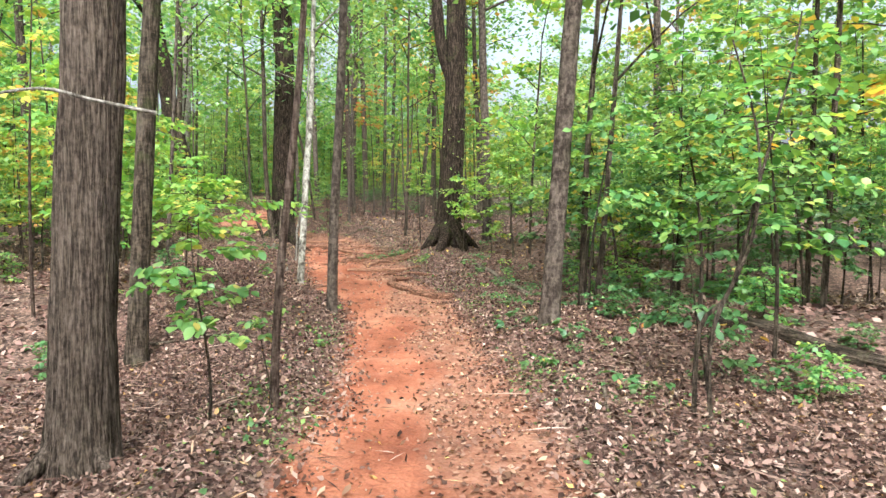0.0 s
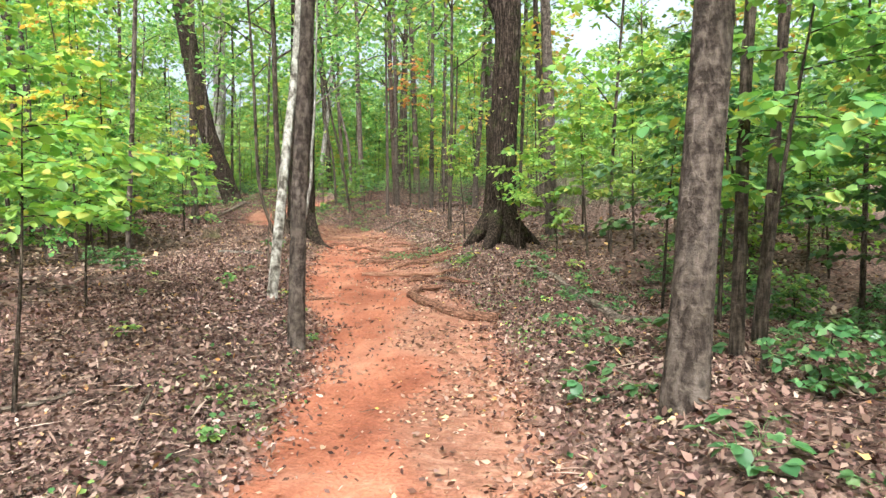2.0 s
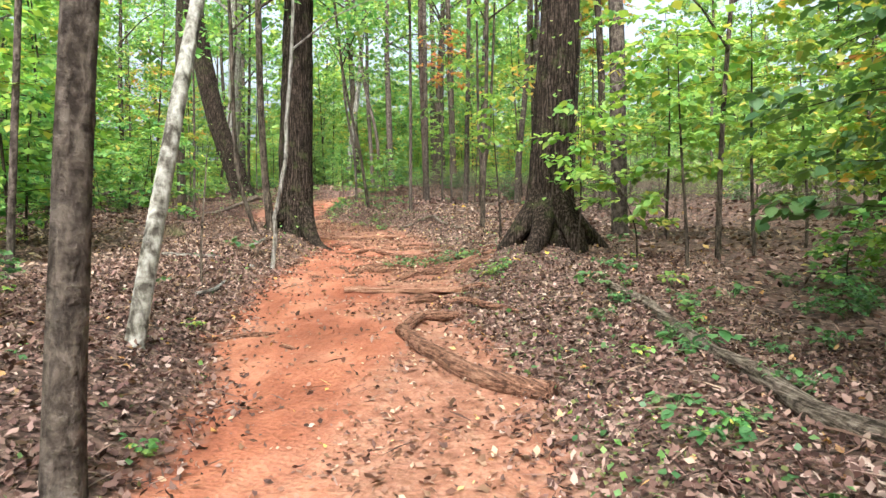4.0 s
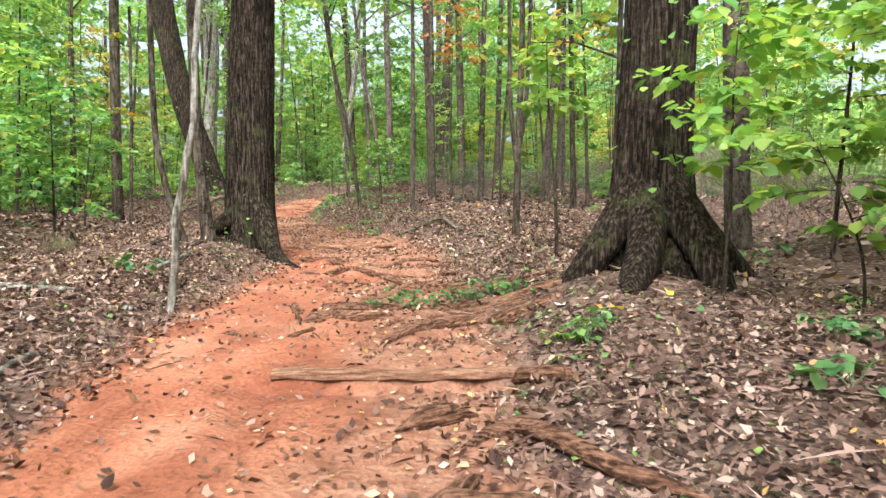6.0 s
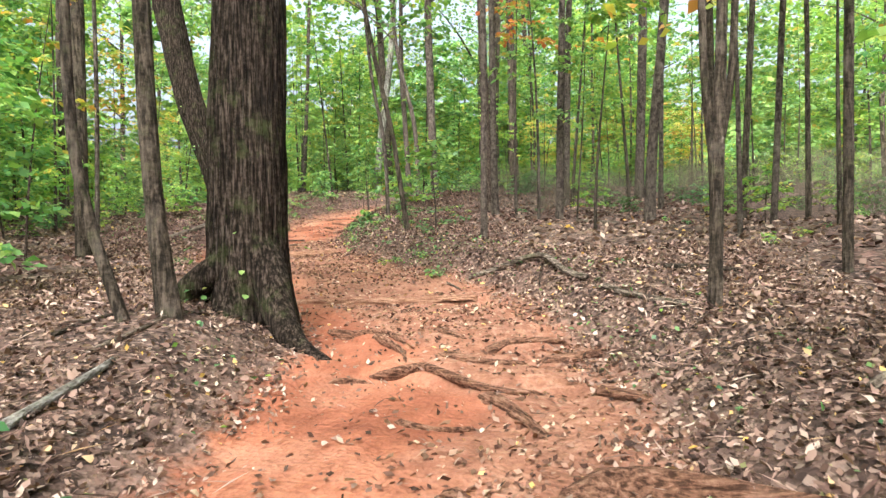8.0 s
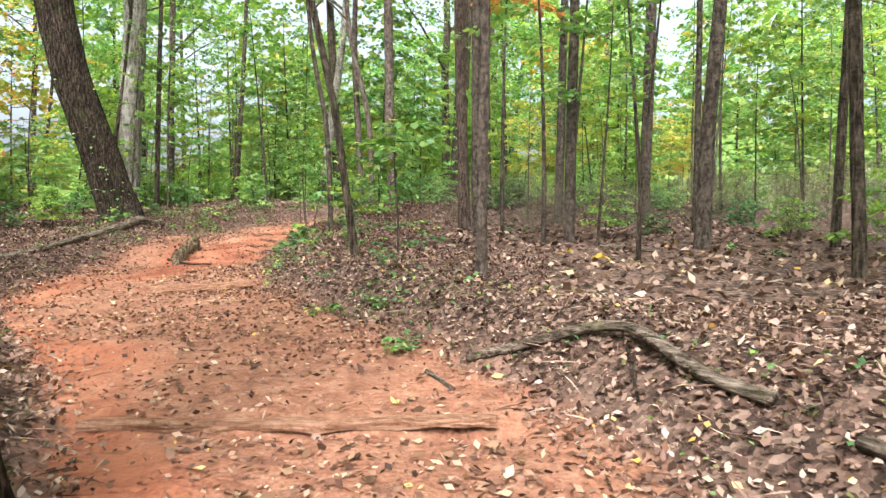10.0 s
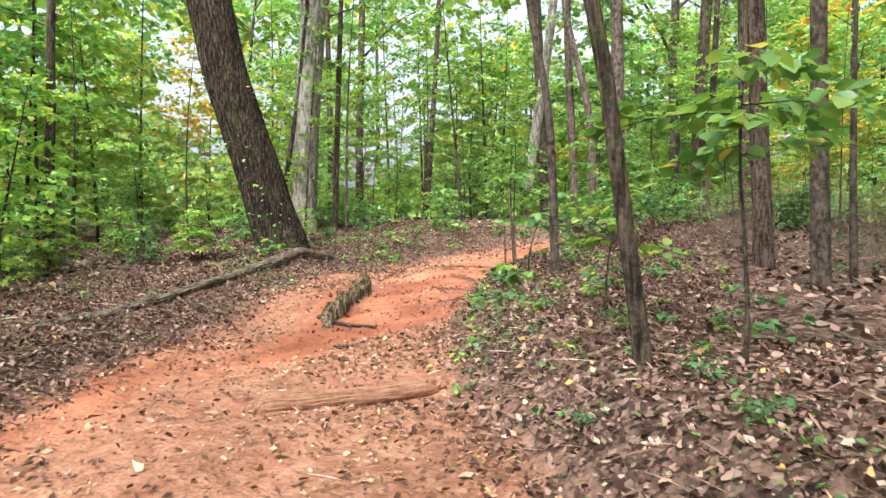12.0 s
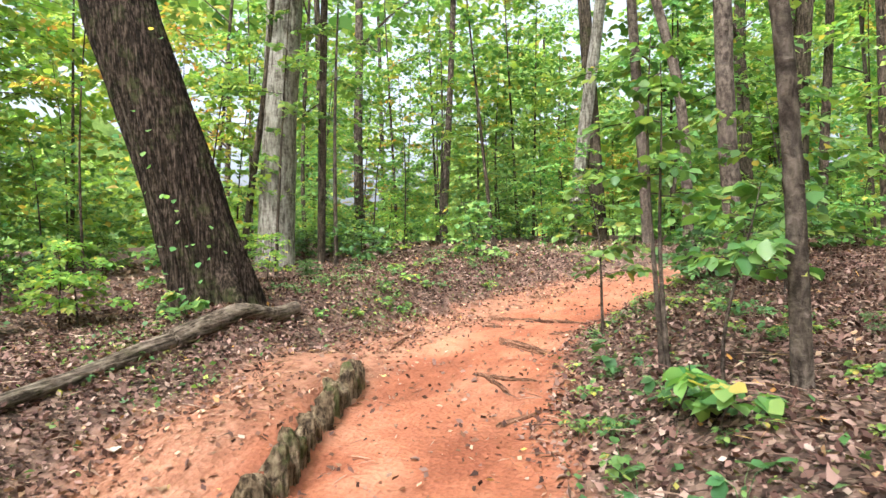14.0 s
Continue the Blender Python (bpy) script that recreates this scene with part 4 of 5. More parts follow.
def lie(name, flat, r0, r1, label, mat, category, sink=0.35, seg=9, wobble=0.1, group="", lifts=None, seed=0, taper_ends=False):
    """A log, root or stick that follows the ground along the flat points; lifts raise points above it."""
    pts = [Vector((p[0], p[1], 0)) for p in flat]
    line = bend(pts, 0.09 if r0 < 0.05 else 0.12)
    n = len(line)
    radii = [r0 + (r1 - r0) * i / (n - 1) for i in range(n)]
    for i, p in enumerate(line):
        up = 0.0
        if lifts:
            up = float(np.interp(i / (n - 1), np.linspace(0, 1, len(lifts)), lifts))
        p.z = gz(p.x, p.y) + radii[i] * (1 - 2 * sink) + up
    for _ in range(3):
        zs = [p.z for p in line]
        for i in range(1, n - 1):
            line[i].z = (zs[i - 1] + zs[i] + zs[i + 1]) / 3
    for i in range(n):
        e = min(i, n - 1 - i) / max(1, 0.16 * (n - 1))
        if e < 1 and taper_ends:
            line[i].z -= radii[i] * 1.1 * (1 - e)
            radii[i] *= 0.45 + 0.55 * e
    o = line[0].copy()
    turn = (line[-1] - line[0]).to_track_quat("Z", "Y").to_matrix().to_4x4()
    back = turn.inverted()
    v, f = tube([back @ (p - o) for p in line], radii, seg, wobble, 0, seed)
    ob = mesh_object(name, v, f, mat)
    ob.matrix_world = Matrix.Translation(o) @ turn
    return tagged(ob, label, category, group)


lie("log", [(-1.2, 15.0), (-1.09, 14.8), (-0.85, 14.37), (-0.6, 14.03), (-0.36, 13.72), (0.2, 13.33)], 0.070, 0.085, "smooth worn brown log lying along the trail edge", ROOT_WOOD, "log", 0.25, 16, 0.06, seed=1)
lie("fallen_limb", [(0.82, 16.6), (1.12, 15.9), (1.25, 15.2), (1.42, 14.3), (1.58, 13.2), (1.72, 12.2), (2.06, 11.3)], 0.05, 0.075, "mossy fallen limb among green seedlings", DEADWOOD, "fallen branch", 0.2, 12, 0.18, seed=2)
lie("fallen_limb", [(3.2, 8.3), (3.8, 7.7), (4.5, 7.0), (5.4, 6.2)], 0.08, 0.1, "dark fallen limb half hidden in undergrowth", BARK_BROWN, "fallen branch", 0.2, 12, 0.15, seed=3)
lie("log", [(-11.9, 30.6), (-11.78, 31.9), (-11.9, 33.1), (-11.98, 34.0), (-12.02, 34.9)], 0.045, 0.08, "thin weathered fallen log beside the trail bend", DEADWOOD, "log", 0.25, 12, 0.14, seed=4)
lie("log", [(-11.99, 34.5), (-12.08, 35.3), (-12.34, 36.6)], 0.10, 0.085, "grey weathered fallen log at the foot of a leaning oak", DEADWOOD, "log", 0.2, 14, 0.08, seed=5)
lie("fallen_branch", [(-3.9, 26.58), (-3.55, 26.42), (-3.26, 26.25), (-2.88, 25.96), (-2.68, 25.56), (-2.5, 25.2), (-2.3, 24.95)], 0.032, 0.04, "dark crooked fallen branch on dry leaves", DEADWOOD, "fallen branch", 0.15, 12, 0.2, seed=6, lifts=[0, 0.02, 0.07, 0.1, 0.03, 0.0])
for i, (a, r) in enumerate((([(-2.85, 25.85), (-2.85, 25.37)], 0.016), ([(-2.66, 25.56), (-2.42, 25.7)], 0.018), ([(-4.17, 26.34), (-3.93, 26.0)], 0.02), ([(-3.78, 27.92), (-3.45, 28.6), (-3.17, 29.23)], 0.018),
                            ([(-4.62, 31.38), (-4.19, 30.0)], 0.025), ([(-2.12, 24.5), (-1.47, 23.3)], 0.035), ([(-1.5, 24.8), (-0.76, 24.55)], 0.035),
                            ([(-5.14, 20.1), (-5.31, 21.1)], 0.035), ([(-0.96, 20.9), (-0.36, 21.75), (0.03, 22.2)], 0.03), ([(-6.12, 21.5), (-6.03, 22.15)], 0.02), ([(-5.61, 21.2), (-5.6, 22.0), (-5.7, 22.8)], 0.022),
                            ([(-3.73, 15.75), (-3.79, 16.28), (-4.01, 16.98)], 0.03), ([(-4.5, 15.5), (-4.7, 16.6)], 0.02), ([(-5.97, 18.7), (-4.95, 18.6)], 0.035), ([(-4.21, 9.45), (-3.5, 9.44), (-3.15, 9.6)], 0.025),
                            ([(-2.85, 8.08), (-2.44, 8.38)], 0.018), ([(-2.42, 9.2), (-2.52, 9.7)], 0.02), ([(-1.76, 10.9), (-1.84, 11.3)], 0.014), ([(-2.45, 5.1), (-2.3, 4.5)], 0.012), ([(1.57, 6.45), (1.5, 6.1), (1.42, 5.7)], 0.026),
                            ([(-6.0, 11.9), (-7.5, 14.3)], 0.03), ([(-10.0, 32.96), (-9.58, 32.9), (-9.13, 32.88)], 0.028), ([(-9.07, 31.9), (-8.87, 31.9), (-8.84, 32.12)], 0.018), ([(-2.49, 31.6), (-1.67, 31.25)], 0.05),
                            ([(-6.2, 29.3), (-5.9, 28.8)], 0.012), ([(-9.3, 28.1), (-8.9, 27.5)], 0.02), ([(-8.4, 27.3), (-8.2, 27.0)], 0.022))):
    lie("stick", a, r, r * 0.7, "weathered dead stick lying on the leaf litter", BARK_PALE if i in (7, 11, 13) else DEADWOOD if i % 3 else BARK_BROWN, "stick", 0.1, 7, 0.22, "fallen sticks", seed=20 + i)

# roots laid bare across the trail
for i, (a, r) in enumerate((([(-4.06, 22.46), (-3.76, 22.43), (-3.61, 22.56), (-3.24, 22.32), (-2.89, 22.14), (-2.46, 22.18)], 0.062), ([(-4.23, 21.98), (-4.08, 22.15), (-3.89, 22.15)], 0.03),
                            ([(-3.10, 22.05), (-2.89, 21.87), (-2.67, 21.45), (-2.49, 21.07)], 0.045), ([(-4.91, 23.75), (-4.57, 23.6), (-4.3, 23.68), (-3.93, 23.31)], 0.06),
                            ([(-4.37, 23.66), (-3.96, 23.13), (-3.74, 22.6)], 0.05), ([(-3.2, 23.16), (-2.95, 23.42), (-2.45, 23.49)], 0.07), ([(-3.75, 23.75), (-3.36, 23.36)], 0.05),
                            ([(-2.75, 22.73), (-2.45, 22.9), (-2.1, 23.0)], 0.06), ([(-2.26, 22.15), (-2.05, 21.9), (-1.85, 21.65)], 0.065), ([(-3.05, 20.38), (-2.75, 20.25)], 0.05),
                            ([(-3.0, 19.32), (-2.71, 19.27), (-2.4, 19.36), (-1.9, 19.45)], 0.06), ([(-2.9, 18.7), (-2.67, 18.92), (-2.38, 18.87), (-2.05, 19.0)], 0.065), ([(-3.3, 19.58), (-3.06, 19.09), (-2.86, 18.6)], 0.04),
                            ([(-2.55, 20.2), (-2.09, 20.44), (-1.57, 20.31), (-1.03, 19.7), (-0.6, 19.45)], 0.085), ([(-1.8, 19.38), (-1.41, 19.28), (-1.0, 19.1), (-0.5, 19.1)], 0.075),
                            ([(-2.05, 18.15), (-1.78, 18.47), (-1.38, 18.70), (-1.0, 18.6), (-0.5, 18.8)], 0.075), ([(-2.69, 17.95), (-2.71, 18.27), (-2.67, 18.55)], 0.03),
                            ([(-3.36, 18.14), (-3.19, 18.09), (-3.02, 17.88)], 0.03), ([(-1.8, 18.88), (-1.29, 18.98), (-0.8, 18.9)], 0.055), ([(-1.55, 19.8), (-1.1, 19.62), (-0.5, 19.4)], 0.06),
                            ([(-2.9, 14.2), (-2.77, 14.62), (-2.58, 14.8), (-2.36, 14.87)], 0.035), ([(-2.25, 14.53), (-2.0, 14.4)], 0.03),
                            ([(-1.2, 14.95), (-1.16, 15.49), (-1.0, 15.97)], 0.045), ([(-1.2, 15.69), (-0.93, 15.64), (-0.7, 15.8)], 0.045), ([(-1.12, 16.28), (-0.86, 16.47), (-0.42, 15.9), (-0.1, 15.7)], 0.04),
                            ([(-1.46, 16.4), (-1.1, 16.68)], 0.045), ([(-0.95, 17.47), (-0.55, 16.96)], 0.05), ([(-3.6, 22.95), (-3.2, 22.75), (-2.75, 22.85)], 0.045), ([(-3.5, 21.3), (-3.2, 21.2), (-2.95, 21.35)], 0.03),
                            ([(-9.98, 36.13), (-9.7, 35.91), (-9.36, 35.45)], 0.04), ([(-9.8, 36.0), (-9.5, 35.95), (-9.25, 36.0)], 0.03), ([(-9.24, 34.71), (-9.1, 35.03), (-9.0, 35.22)], 0.03), ([(-8.95, 34.66), (-8.97, 35.04)], 0.028),
                            ([(-10.8, 38.35), (-10.42, 38.27)], 0.045), ([(-11.2, 36.65), (-11.24, 37.24), (-11.38, 37.95)], 0.03))):
    swell = 1.55 if 22 <= i <= 26 else 1.1
    lie("tree_root", a, r * swell, r * swell * 0.55, "trodden bare tree root crossing the red clay", ROOT_WOOD, "tree root", 0.12 if 22 <= i <= 26 else 0.5, 12, 0.42, "bare roots", seed=60 + i, taper_ends=True)


def timber(x0, y0, x1, y1, w, h, z0, z1, label, mat, seed):
    """A split-edged landscape timber set into the ground."""
    rng = np.random.RandomState(seed)
    length = math.hypot(x1 - x0, y1 - y0)
    a = math.atan2(y1 - y0, x1 - x0)
    n = max(6, int(length / 0.11))
    verts, faces = [], []
    prof = [(-w / 2, -h), (-w / 2, -0.012), (-w / 2 + 0.015, 0), (w / 2 - 0.015, 0), (w / 2, -0.012), (w / 2, -h)]
    for i in range(n + 1):
        t = i / n
        j = rng.normal(0, 0.006, (6, 2))
        drop = 0.03 * max(0, rng.normal(0, 0.5)) if rng.uniform() < 0.35 else 0
        for k, (q, zz) in enumerate(prof):
            verts.append((length * t + rng.normal(0, 0.004), q + j[k, 0], zz + j[k, 1] - (drop if k in (1, 2) else 0) + 0.008 * math.sin(6 * t + seed)))
        if i:
            o = (i - 1) * 6
            for k in range(6):
                faces.append((o + k, o + 6 + k, o + 6 + (k + 1) % 6, o + (k + 1) % 6))
    faces.append(tuple(range(6)))
    faces.append(tuple(n * 6 + k for k in range(5, -1, -1)))
    grain = Matrix.Rotation(radians(90), 4, "Y")
    ob = mesh_object("timber_step", [grain.inverted() @ Vector(q) for q in verts], faces, mat, smooth=False)
    ob.matrix_world = Matrix.Translation((x0, y0, z0)) @ Matrix.Rotation(a, 4, "Z") @ Matrix.Rotation(-math.atan2(z1 - z0, length), 4, "Y") @ grain
    return tagged(ob, label, "step", "timber steps")


def step_z(x, y):
    return gz(x - 0.03, y + 0.14) + 0.006


timber(-2.46, 17.16, -0.92, 17.5, 0.08, 0.055, step_z(-2.46, 17.16), step_z(-1.0, 17.48), "split pale timber edge holding a clay step", TIMBER, 1)
timber(-6.0, 25.17, -3.62, 25.48, 0.09, 0.06, step_z(-5.9, 25.2), step_z(-3.7, 25.48), "worn timber edge set across the clay trail", TIMBER, 2)
timber(-10.9, 39.0, -9.4, 38.85, 0.09, 0.2, step_z(-10.8, 39), step_z(-9.5, 38.85), "dark timber edge set into the climbing trail", ROOT_WOOD, 4)
timber(-10.2, 37.55, -9.45, 37.1, 0.08, 0.2, step_z(-10.2, 37.55), step_z(-9.5, 37.1), "dark timber edge set into the climbing trail", ROOT_WOOD, 5)
timber(-9.75, 37.95, -9.2, 37.95, 0.08, 0.2, step_z(-9.7, 37.95), step_z(-9.3, 37.95), "dark timber edge set into the climbing trail", ROOT_WOOD, 6)
lie("timber_step", [(-8.62, 30.02), (-8.05, 30.5), (-7.48, 31.05)], 0.085, 0.075, "smooth clay-stained log set as a trail step", TIMBER, "step", 0.34, 14, 0.05, "timber steps", seed=9, taper_ends=True)


def rotten_log(points, r, seed):
    """A crumbling, hollowed log: upright splinters along its broken face and a ragged top."""
    rng = np.random.RandomState(seed)
    line = bend([Vector((x, y, 0)) for x, y in points], 0.016)
    n, seg = len(line), 16
    verts, faces = [], []
    o = Vector((points[0][0], points[0][1], gz(*points[0])))
    chunk = lean_out = 0.0
    for i, p in enumerate(line):
        t = i / (n - 1)
        d = (line[min(i + 1, n - 1)] - line[max(i - 1, 0)]).normalized()
        u = Vector((-d.y, d.x, 0))
        base = gz(p.x + u.x * 0.3, p.y + u.y * 0.3) - 0.05
        if i % 5 == 0:
            chunk, lean_out = rng.normal(0, 0.05), rng.normal(0, 0.03)
        top = 0.28 * min(1, 5 * t + 0.7, 1.15 - 0.45 * t, 7 * (1 - t) + 0.15) + chunk + rng.normal(0, 0.010)
        split = 0.05 * max(0.0, math.sin(3.1 * i / 4 + 2 * math.sin(0.11 * i))) ** 2 + (0.03 if rng.uniform() < 0.12 else 0)
        for k in range(seg):
            a = math.pi * k / (seg - 1)
            rr = r * (1 + rng.normal(0, 0.05)) * (1.25 if k < 3 else 1)
            w = rr * math.copysign(abs(math.cos(a)) ** 0.6, math.cos(a)) + lean_out * math.sin(a) - (split if 1 <= k <= 6 else 0)
            h = top * max(0.0, math.sin(a)) ** 0.3 - (split * 0.9 if 4 <= k <= 9 else 0)
            verts.append(Vector((p.x, p.y, base)) + u * w + Vector((0, 0, max(-0.02, h))) - o)
        if i:
            q = (i - 1) * seg
            for k in range(seg - 1):
                faces.append((q + k, q + k + 1, q + seg + k + 1, q + seg + k))
    faces.append(tuple(range(seg - 1, -1, -1)))
    faces.append(tuple((n - 1) * seg + k for k in range(seg)))
    ob = mesh_object("rotten_log", verts, faces, ROTTEN, smooth=False)
    ob.location = o
    return tagged(ob, "crumbling mossy rotten log along the trail edge", "log")


rotten_log([(-10.72, 35.35), (-10.42, 34.5), (-10.18, 33.85), (-9.92, 33.2), (-9.72, 32.7)], 0.055, 3)

def stump(x, y, r, h, seed):
    """A low rotten stump with a ragged rim and a sunken heart."""
    rng = np.random.RandomState(seed)
    seg, verts, faces = 26, [], []
    rim = [h * rng.uniform(0.55, 1.15) for _ in range(seg)]
    for ring, (q, up) in enumerate(((1.45, -0.06), (1.12, 0.25), (0.98, 0.6), (0.92, 1.0), (0.70, 0.96), (0.55, 0.5), (0.15, 0.4))):
        for k in range(seg):
            a = 6.2832 * k / seg
            w = r * q * (1 + 0.14 * math.sin(3 * a + seed) + rng.normal(0, 0.05))
            verts.append((w * math.cos(a), w * math.sin(a), rim[k] * up if up > 0 else up))
        if ring:
            o = (ring - 1) * seg
            faces += [(o + k, o + (k + 1) % seg, o + seg + (k + 1) % seg, o + seg + k) for k in range(seg)]
    faces.append(tuple(6 * seg + k for k in range(seg)))
    ob = mesh_object("stump", verts, faces, ROTTEN, smooth=False)
    ob.location = (x, y, gz(x, y))
    tagged(ob, "low dark rotten stump in the leaf litter", "stump")


def stone(x, y, r, seed):
    rng = np.random.RandomState(seed)
    bm = bmesh.new()
    bmesh.ops.create_icosphere(bm, subdivisions=2, radius=r)
    for v in bm.verts:
        v.co *= 1 + rng.normal(0, 0.07)
        v.co.z *= 0.6
    me = bpy.data.meshes.new("stone")
    bm.to_mesh(me)
    bm.free()
    me.materials.append(BARK_PALE)
    ob = new("stone", me)
    ob.location = (x, y, gz(x, y) + r * 0.3)
    tagged(ob, "small pale stone lying on dark trodden soil", "stone", "pale stones")


stump(-7.3, 21.3, 0.2, 0.24, 3)
for k, (x, y, r) in enumerate(((-4.34, 18.44, 0.055), (-3.78, 18.6, 0.03), (-4.05, 18.2, 0.035))):
    stone(x, y, r, k)

# ---------------------------------------------------------------- root flares of the great oaks


def flare_root(tree_x, tree_y, height, pts, r0, r1, mat, seed):
    """A buttress that runs down the trunk and out along the ground, part of its oak."""
    line = [Vector((tree_x, tree_y, gz(tree_x, tree_y) + height))]
    for i, (x, y) in enumerate(pts):
        line.append(Vector((x, y, gz(x, y) + (height * 0.32 if i == 0 else r1 * 0.2 if i < len(pts) - 1 else -r1 * 0.9))))
    line = bend(line, 0.1)
    tree = min((o for o in scene.objects if o.name.startswith("oak_tree")), key=lambda o: (o.location - Vector((tree_x, tree_y, 0))).length)
    v, f = tube([p - tree.location for p in line], np.linspace(r0, r1, len(line)), 20, 0.2, 13, seed)
    mesh_object("root", v, f, mat, tree)


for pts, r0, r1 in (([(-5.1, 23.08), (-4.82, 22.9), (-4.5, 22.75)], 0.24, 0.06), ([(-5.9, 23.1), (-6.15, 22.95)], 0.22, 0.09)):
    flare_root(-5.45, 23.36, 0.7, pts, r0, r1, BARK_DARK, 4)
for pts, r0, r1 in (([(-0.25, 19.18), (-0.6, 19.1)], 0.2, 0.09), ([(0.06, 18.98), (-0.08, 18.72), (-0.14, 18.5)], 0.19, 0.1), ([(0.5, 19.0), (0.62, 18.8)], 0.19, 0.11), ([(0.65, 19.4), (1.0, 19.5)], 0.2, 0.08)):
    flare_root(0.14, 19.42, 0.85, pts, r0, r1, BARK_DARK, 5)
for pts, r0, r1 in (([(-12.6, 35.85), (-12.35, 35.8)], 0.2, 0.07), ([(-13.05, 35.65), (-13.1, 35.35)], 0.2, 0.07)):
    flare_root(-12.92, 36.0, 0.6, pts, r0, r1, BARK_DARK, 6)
for pts in ([(-2.66, 5.05), (-2.5, 4.98)], [(-3.06, 5.02), (-3.25, 4.92)]):
    flare_root(-2.87, 5.18, 0.4, pts, 0.12, 0.04, BARK_OAK, 7)

# the pale dead branch caught across the oak
oak = min((o for o in scene.objects if o.name.startswith("oak_tree")), key=lambda o: (o.location - Vector((-2.87, 5.2, 0))).length)
snag = bend([(-0.95, -0.3, 2.72), (-0.5, -0.36, 2.83), (0.0, -0.37, 2.90), (0.33, -0.34, 2.83), (0.78, -0.26, 2.74)], 0.08)
mesh_object("dead_branch", *tube(snag, np.linspace(0.009, 0.017, len(snag)), 7, 0.2), BARK_PALE, oak, "thin pale dead branch")

# ---------------------------------------------------------------- placed young growth


def grow_at(x, y, *spec, label="", turn=0, **kw):
    t = make_sapling(*spec, **{"shape": "oval", **kw})
    t.matrix_world = pose(x, y, gz(x, y), 0, 0, turn)
    if label:
        tagged(t, label)
    return t


lime = "slender young tree with bright yellow-green leaves near the oak"
grow_at(0.55, 18.55, 201, 2.2, 0.6, 0.12, LEAF_LIME, BARK_BROWN, 0.45, 14, label=lime)
grow_at(-0.72, 20.4, 202, 2.5, 0.6, 0.10, LEAF_LIME, BARK_BROWN, 0.62, 12, label=lime, lean=0.04)
grow_at(1.8, 17.4, 203, 3.0, 0.75, 0.11, LEAF_LIME, BARK_BROWN, 0.4, 14, label=lime)
grow_at(2.9, 18.5, 204, 3.8, 1.1, 0.11, LEAF_LIME, BARK_BROWN, 0.3, 20, label=lime)
grow_at(3.6, 15.9, 205, 3.4, 1.0, 0.12, LEAF_YELLOW, BARK_BROWN, 0.35, 22, label="slender young tree with yellowing leaves near the oak")
grow_at(2.1, 20.6, 206, 3.6, 1.2, 0.12, LEAF_LIME, BARK_BROWN, 0.3, 24, label=lime)
grow_at(1.3, 18.0, 207, 1.3, 0.55, 0.11, LEAF_LIME, BARK_BROWN, 0.4, 10, label=lime)
grow_at(-5.22, 30.2, 208, 1.75, 0.8, 0.12, LEAF_GREEN, BARK_GREY, 0.72, 9, label="slender sapling with a flat spray of green leaves")
grow_at(-8.19, 35.07, 209, 2.4, 0.45, 0.09, LEAF_GREEN, BARK_GREY, 0.5, 9, label="thin pale forked sapling with few leaves", lean=0.03)
grow_at(-8.12, 35.0, 210, 2.1, 0.4, 0.09, LEAF_GREEN, BARK_GREY, 0.55, 7, label="thin pale forked sapling with few leaves", lean=0.05)
grow_at(-7.74, 34.4, 211, 1.2, 0.4, 0.10, LEAF_GREEN, BARK_GREY, 0.5, 7, label="thin pale sapling leaning over dry leaves", lean=0.2)
grow_at(-4.6, 12.0, 212, 1.9, 1.3, 0.12, LEAF_LIME, BARK_BROWN, 0.6, 14, label="young tree holding flat lime-green leaf sprays")
grow_at(-3.5, 9.4, 213, 2.6, 1.25, 0.11, LEAF_LIME, BARK_BROWN, 0.6, 11, label="young tree holding flat lime-green leaf sprays")
grow_at(-1.9, 5.3, 214, 1.6, 0.55, 0.10, LEAF_GREEN, BARK_BROWN, 0.45, 10, label="thin sapling with sparse leaves by the trail")
grow_at(-1.75, 6.6, 215, 0.9, 0.3, 0.07, LEAF_GREEN, BARK_BROWN, 0.7, 4, label="thin sapling with sparse leaves by the trail")
grow_at(2.5, 6.3, 216, 1.5, 0.55, 0.085, LEAF_DEEP, BARK_BROWN, 0.4, 7, label="young leafy stem beside a dogwood shrub")
grow_at(-6.2, 31.5, 217, 1.1, 0.4, 0.10, LEAF_LIME, BARK_GREY, 0.55, 6, label="thin sapling with sparse leaves by the trail", lean=0.2)
grow_at(-8.9, 36.9, 218, 1.7, 0.5, 0.10, LEAF_GREEN, BARK_GREY, 0.35, 12, label="leafy young stem at the trail bend")
grow_at(-7.3, 38.0, 219, 2.0, 0.8, 0.11, LEAF_GREEN, BARK_GREY, 0.3, 14, label="leafy young stem at the trail bend")
for k, (x, y, h, m) in enumerate(((2.0, 9.0, 2.4, LEAF_GREEN), (2.5, 11.6, 2.6, LEAF_DEEP), (3.6, 7.2, 2.8, LEAF_GREEN), (2.3, 13.4, 2.2, LEAF_DEEP), (3.6, 10.6, 3.2, LEAF_GREEN))):
    grow_at(x, y, 230 + k, h + 0.6, 1.0, 0.10, m, BARK_BROWN, 0.38, 18, label="leafy young tree in thick green undergrowth")


for k, (x, y, h) in enumerate(((-8.2, 38.7, 0.7), (-7.7, 39.6, 0.9), (-7.0, 40.6, 1.1), (-6.2, 41.5, 1.3), (-6.9, 42.2, 1.0), (-5.2, 42.0, 1.4))):
    grow_at(x, y, 250 + k, h, 0.5, 0.09, LEAF_GREEN if k % 2 else LEAF_DEEP, BARK_BROWN, 0.2, 12, name="shrub", label="low leafy shrub on the bank above the trail")


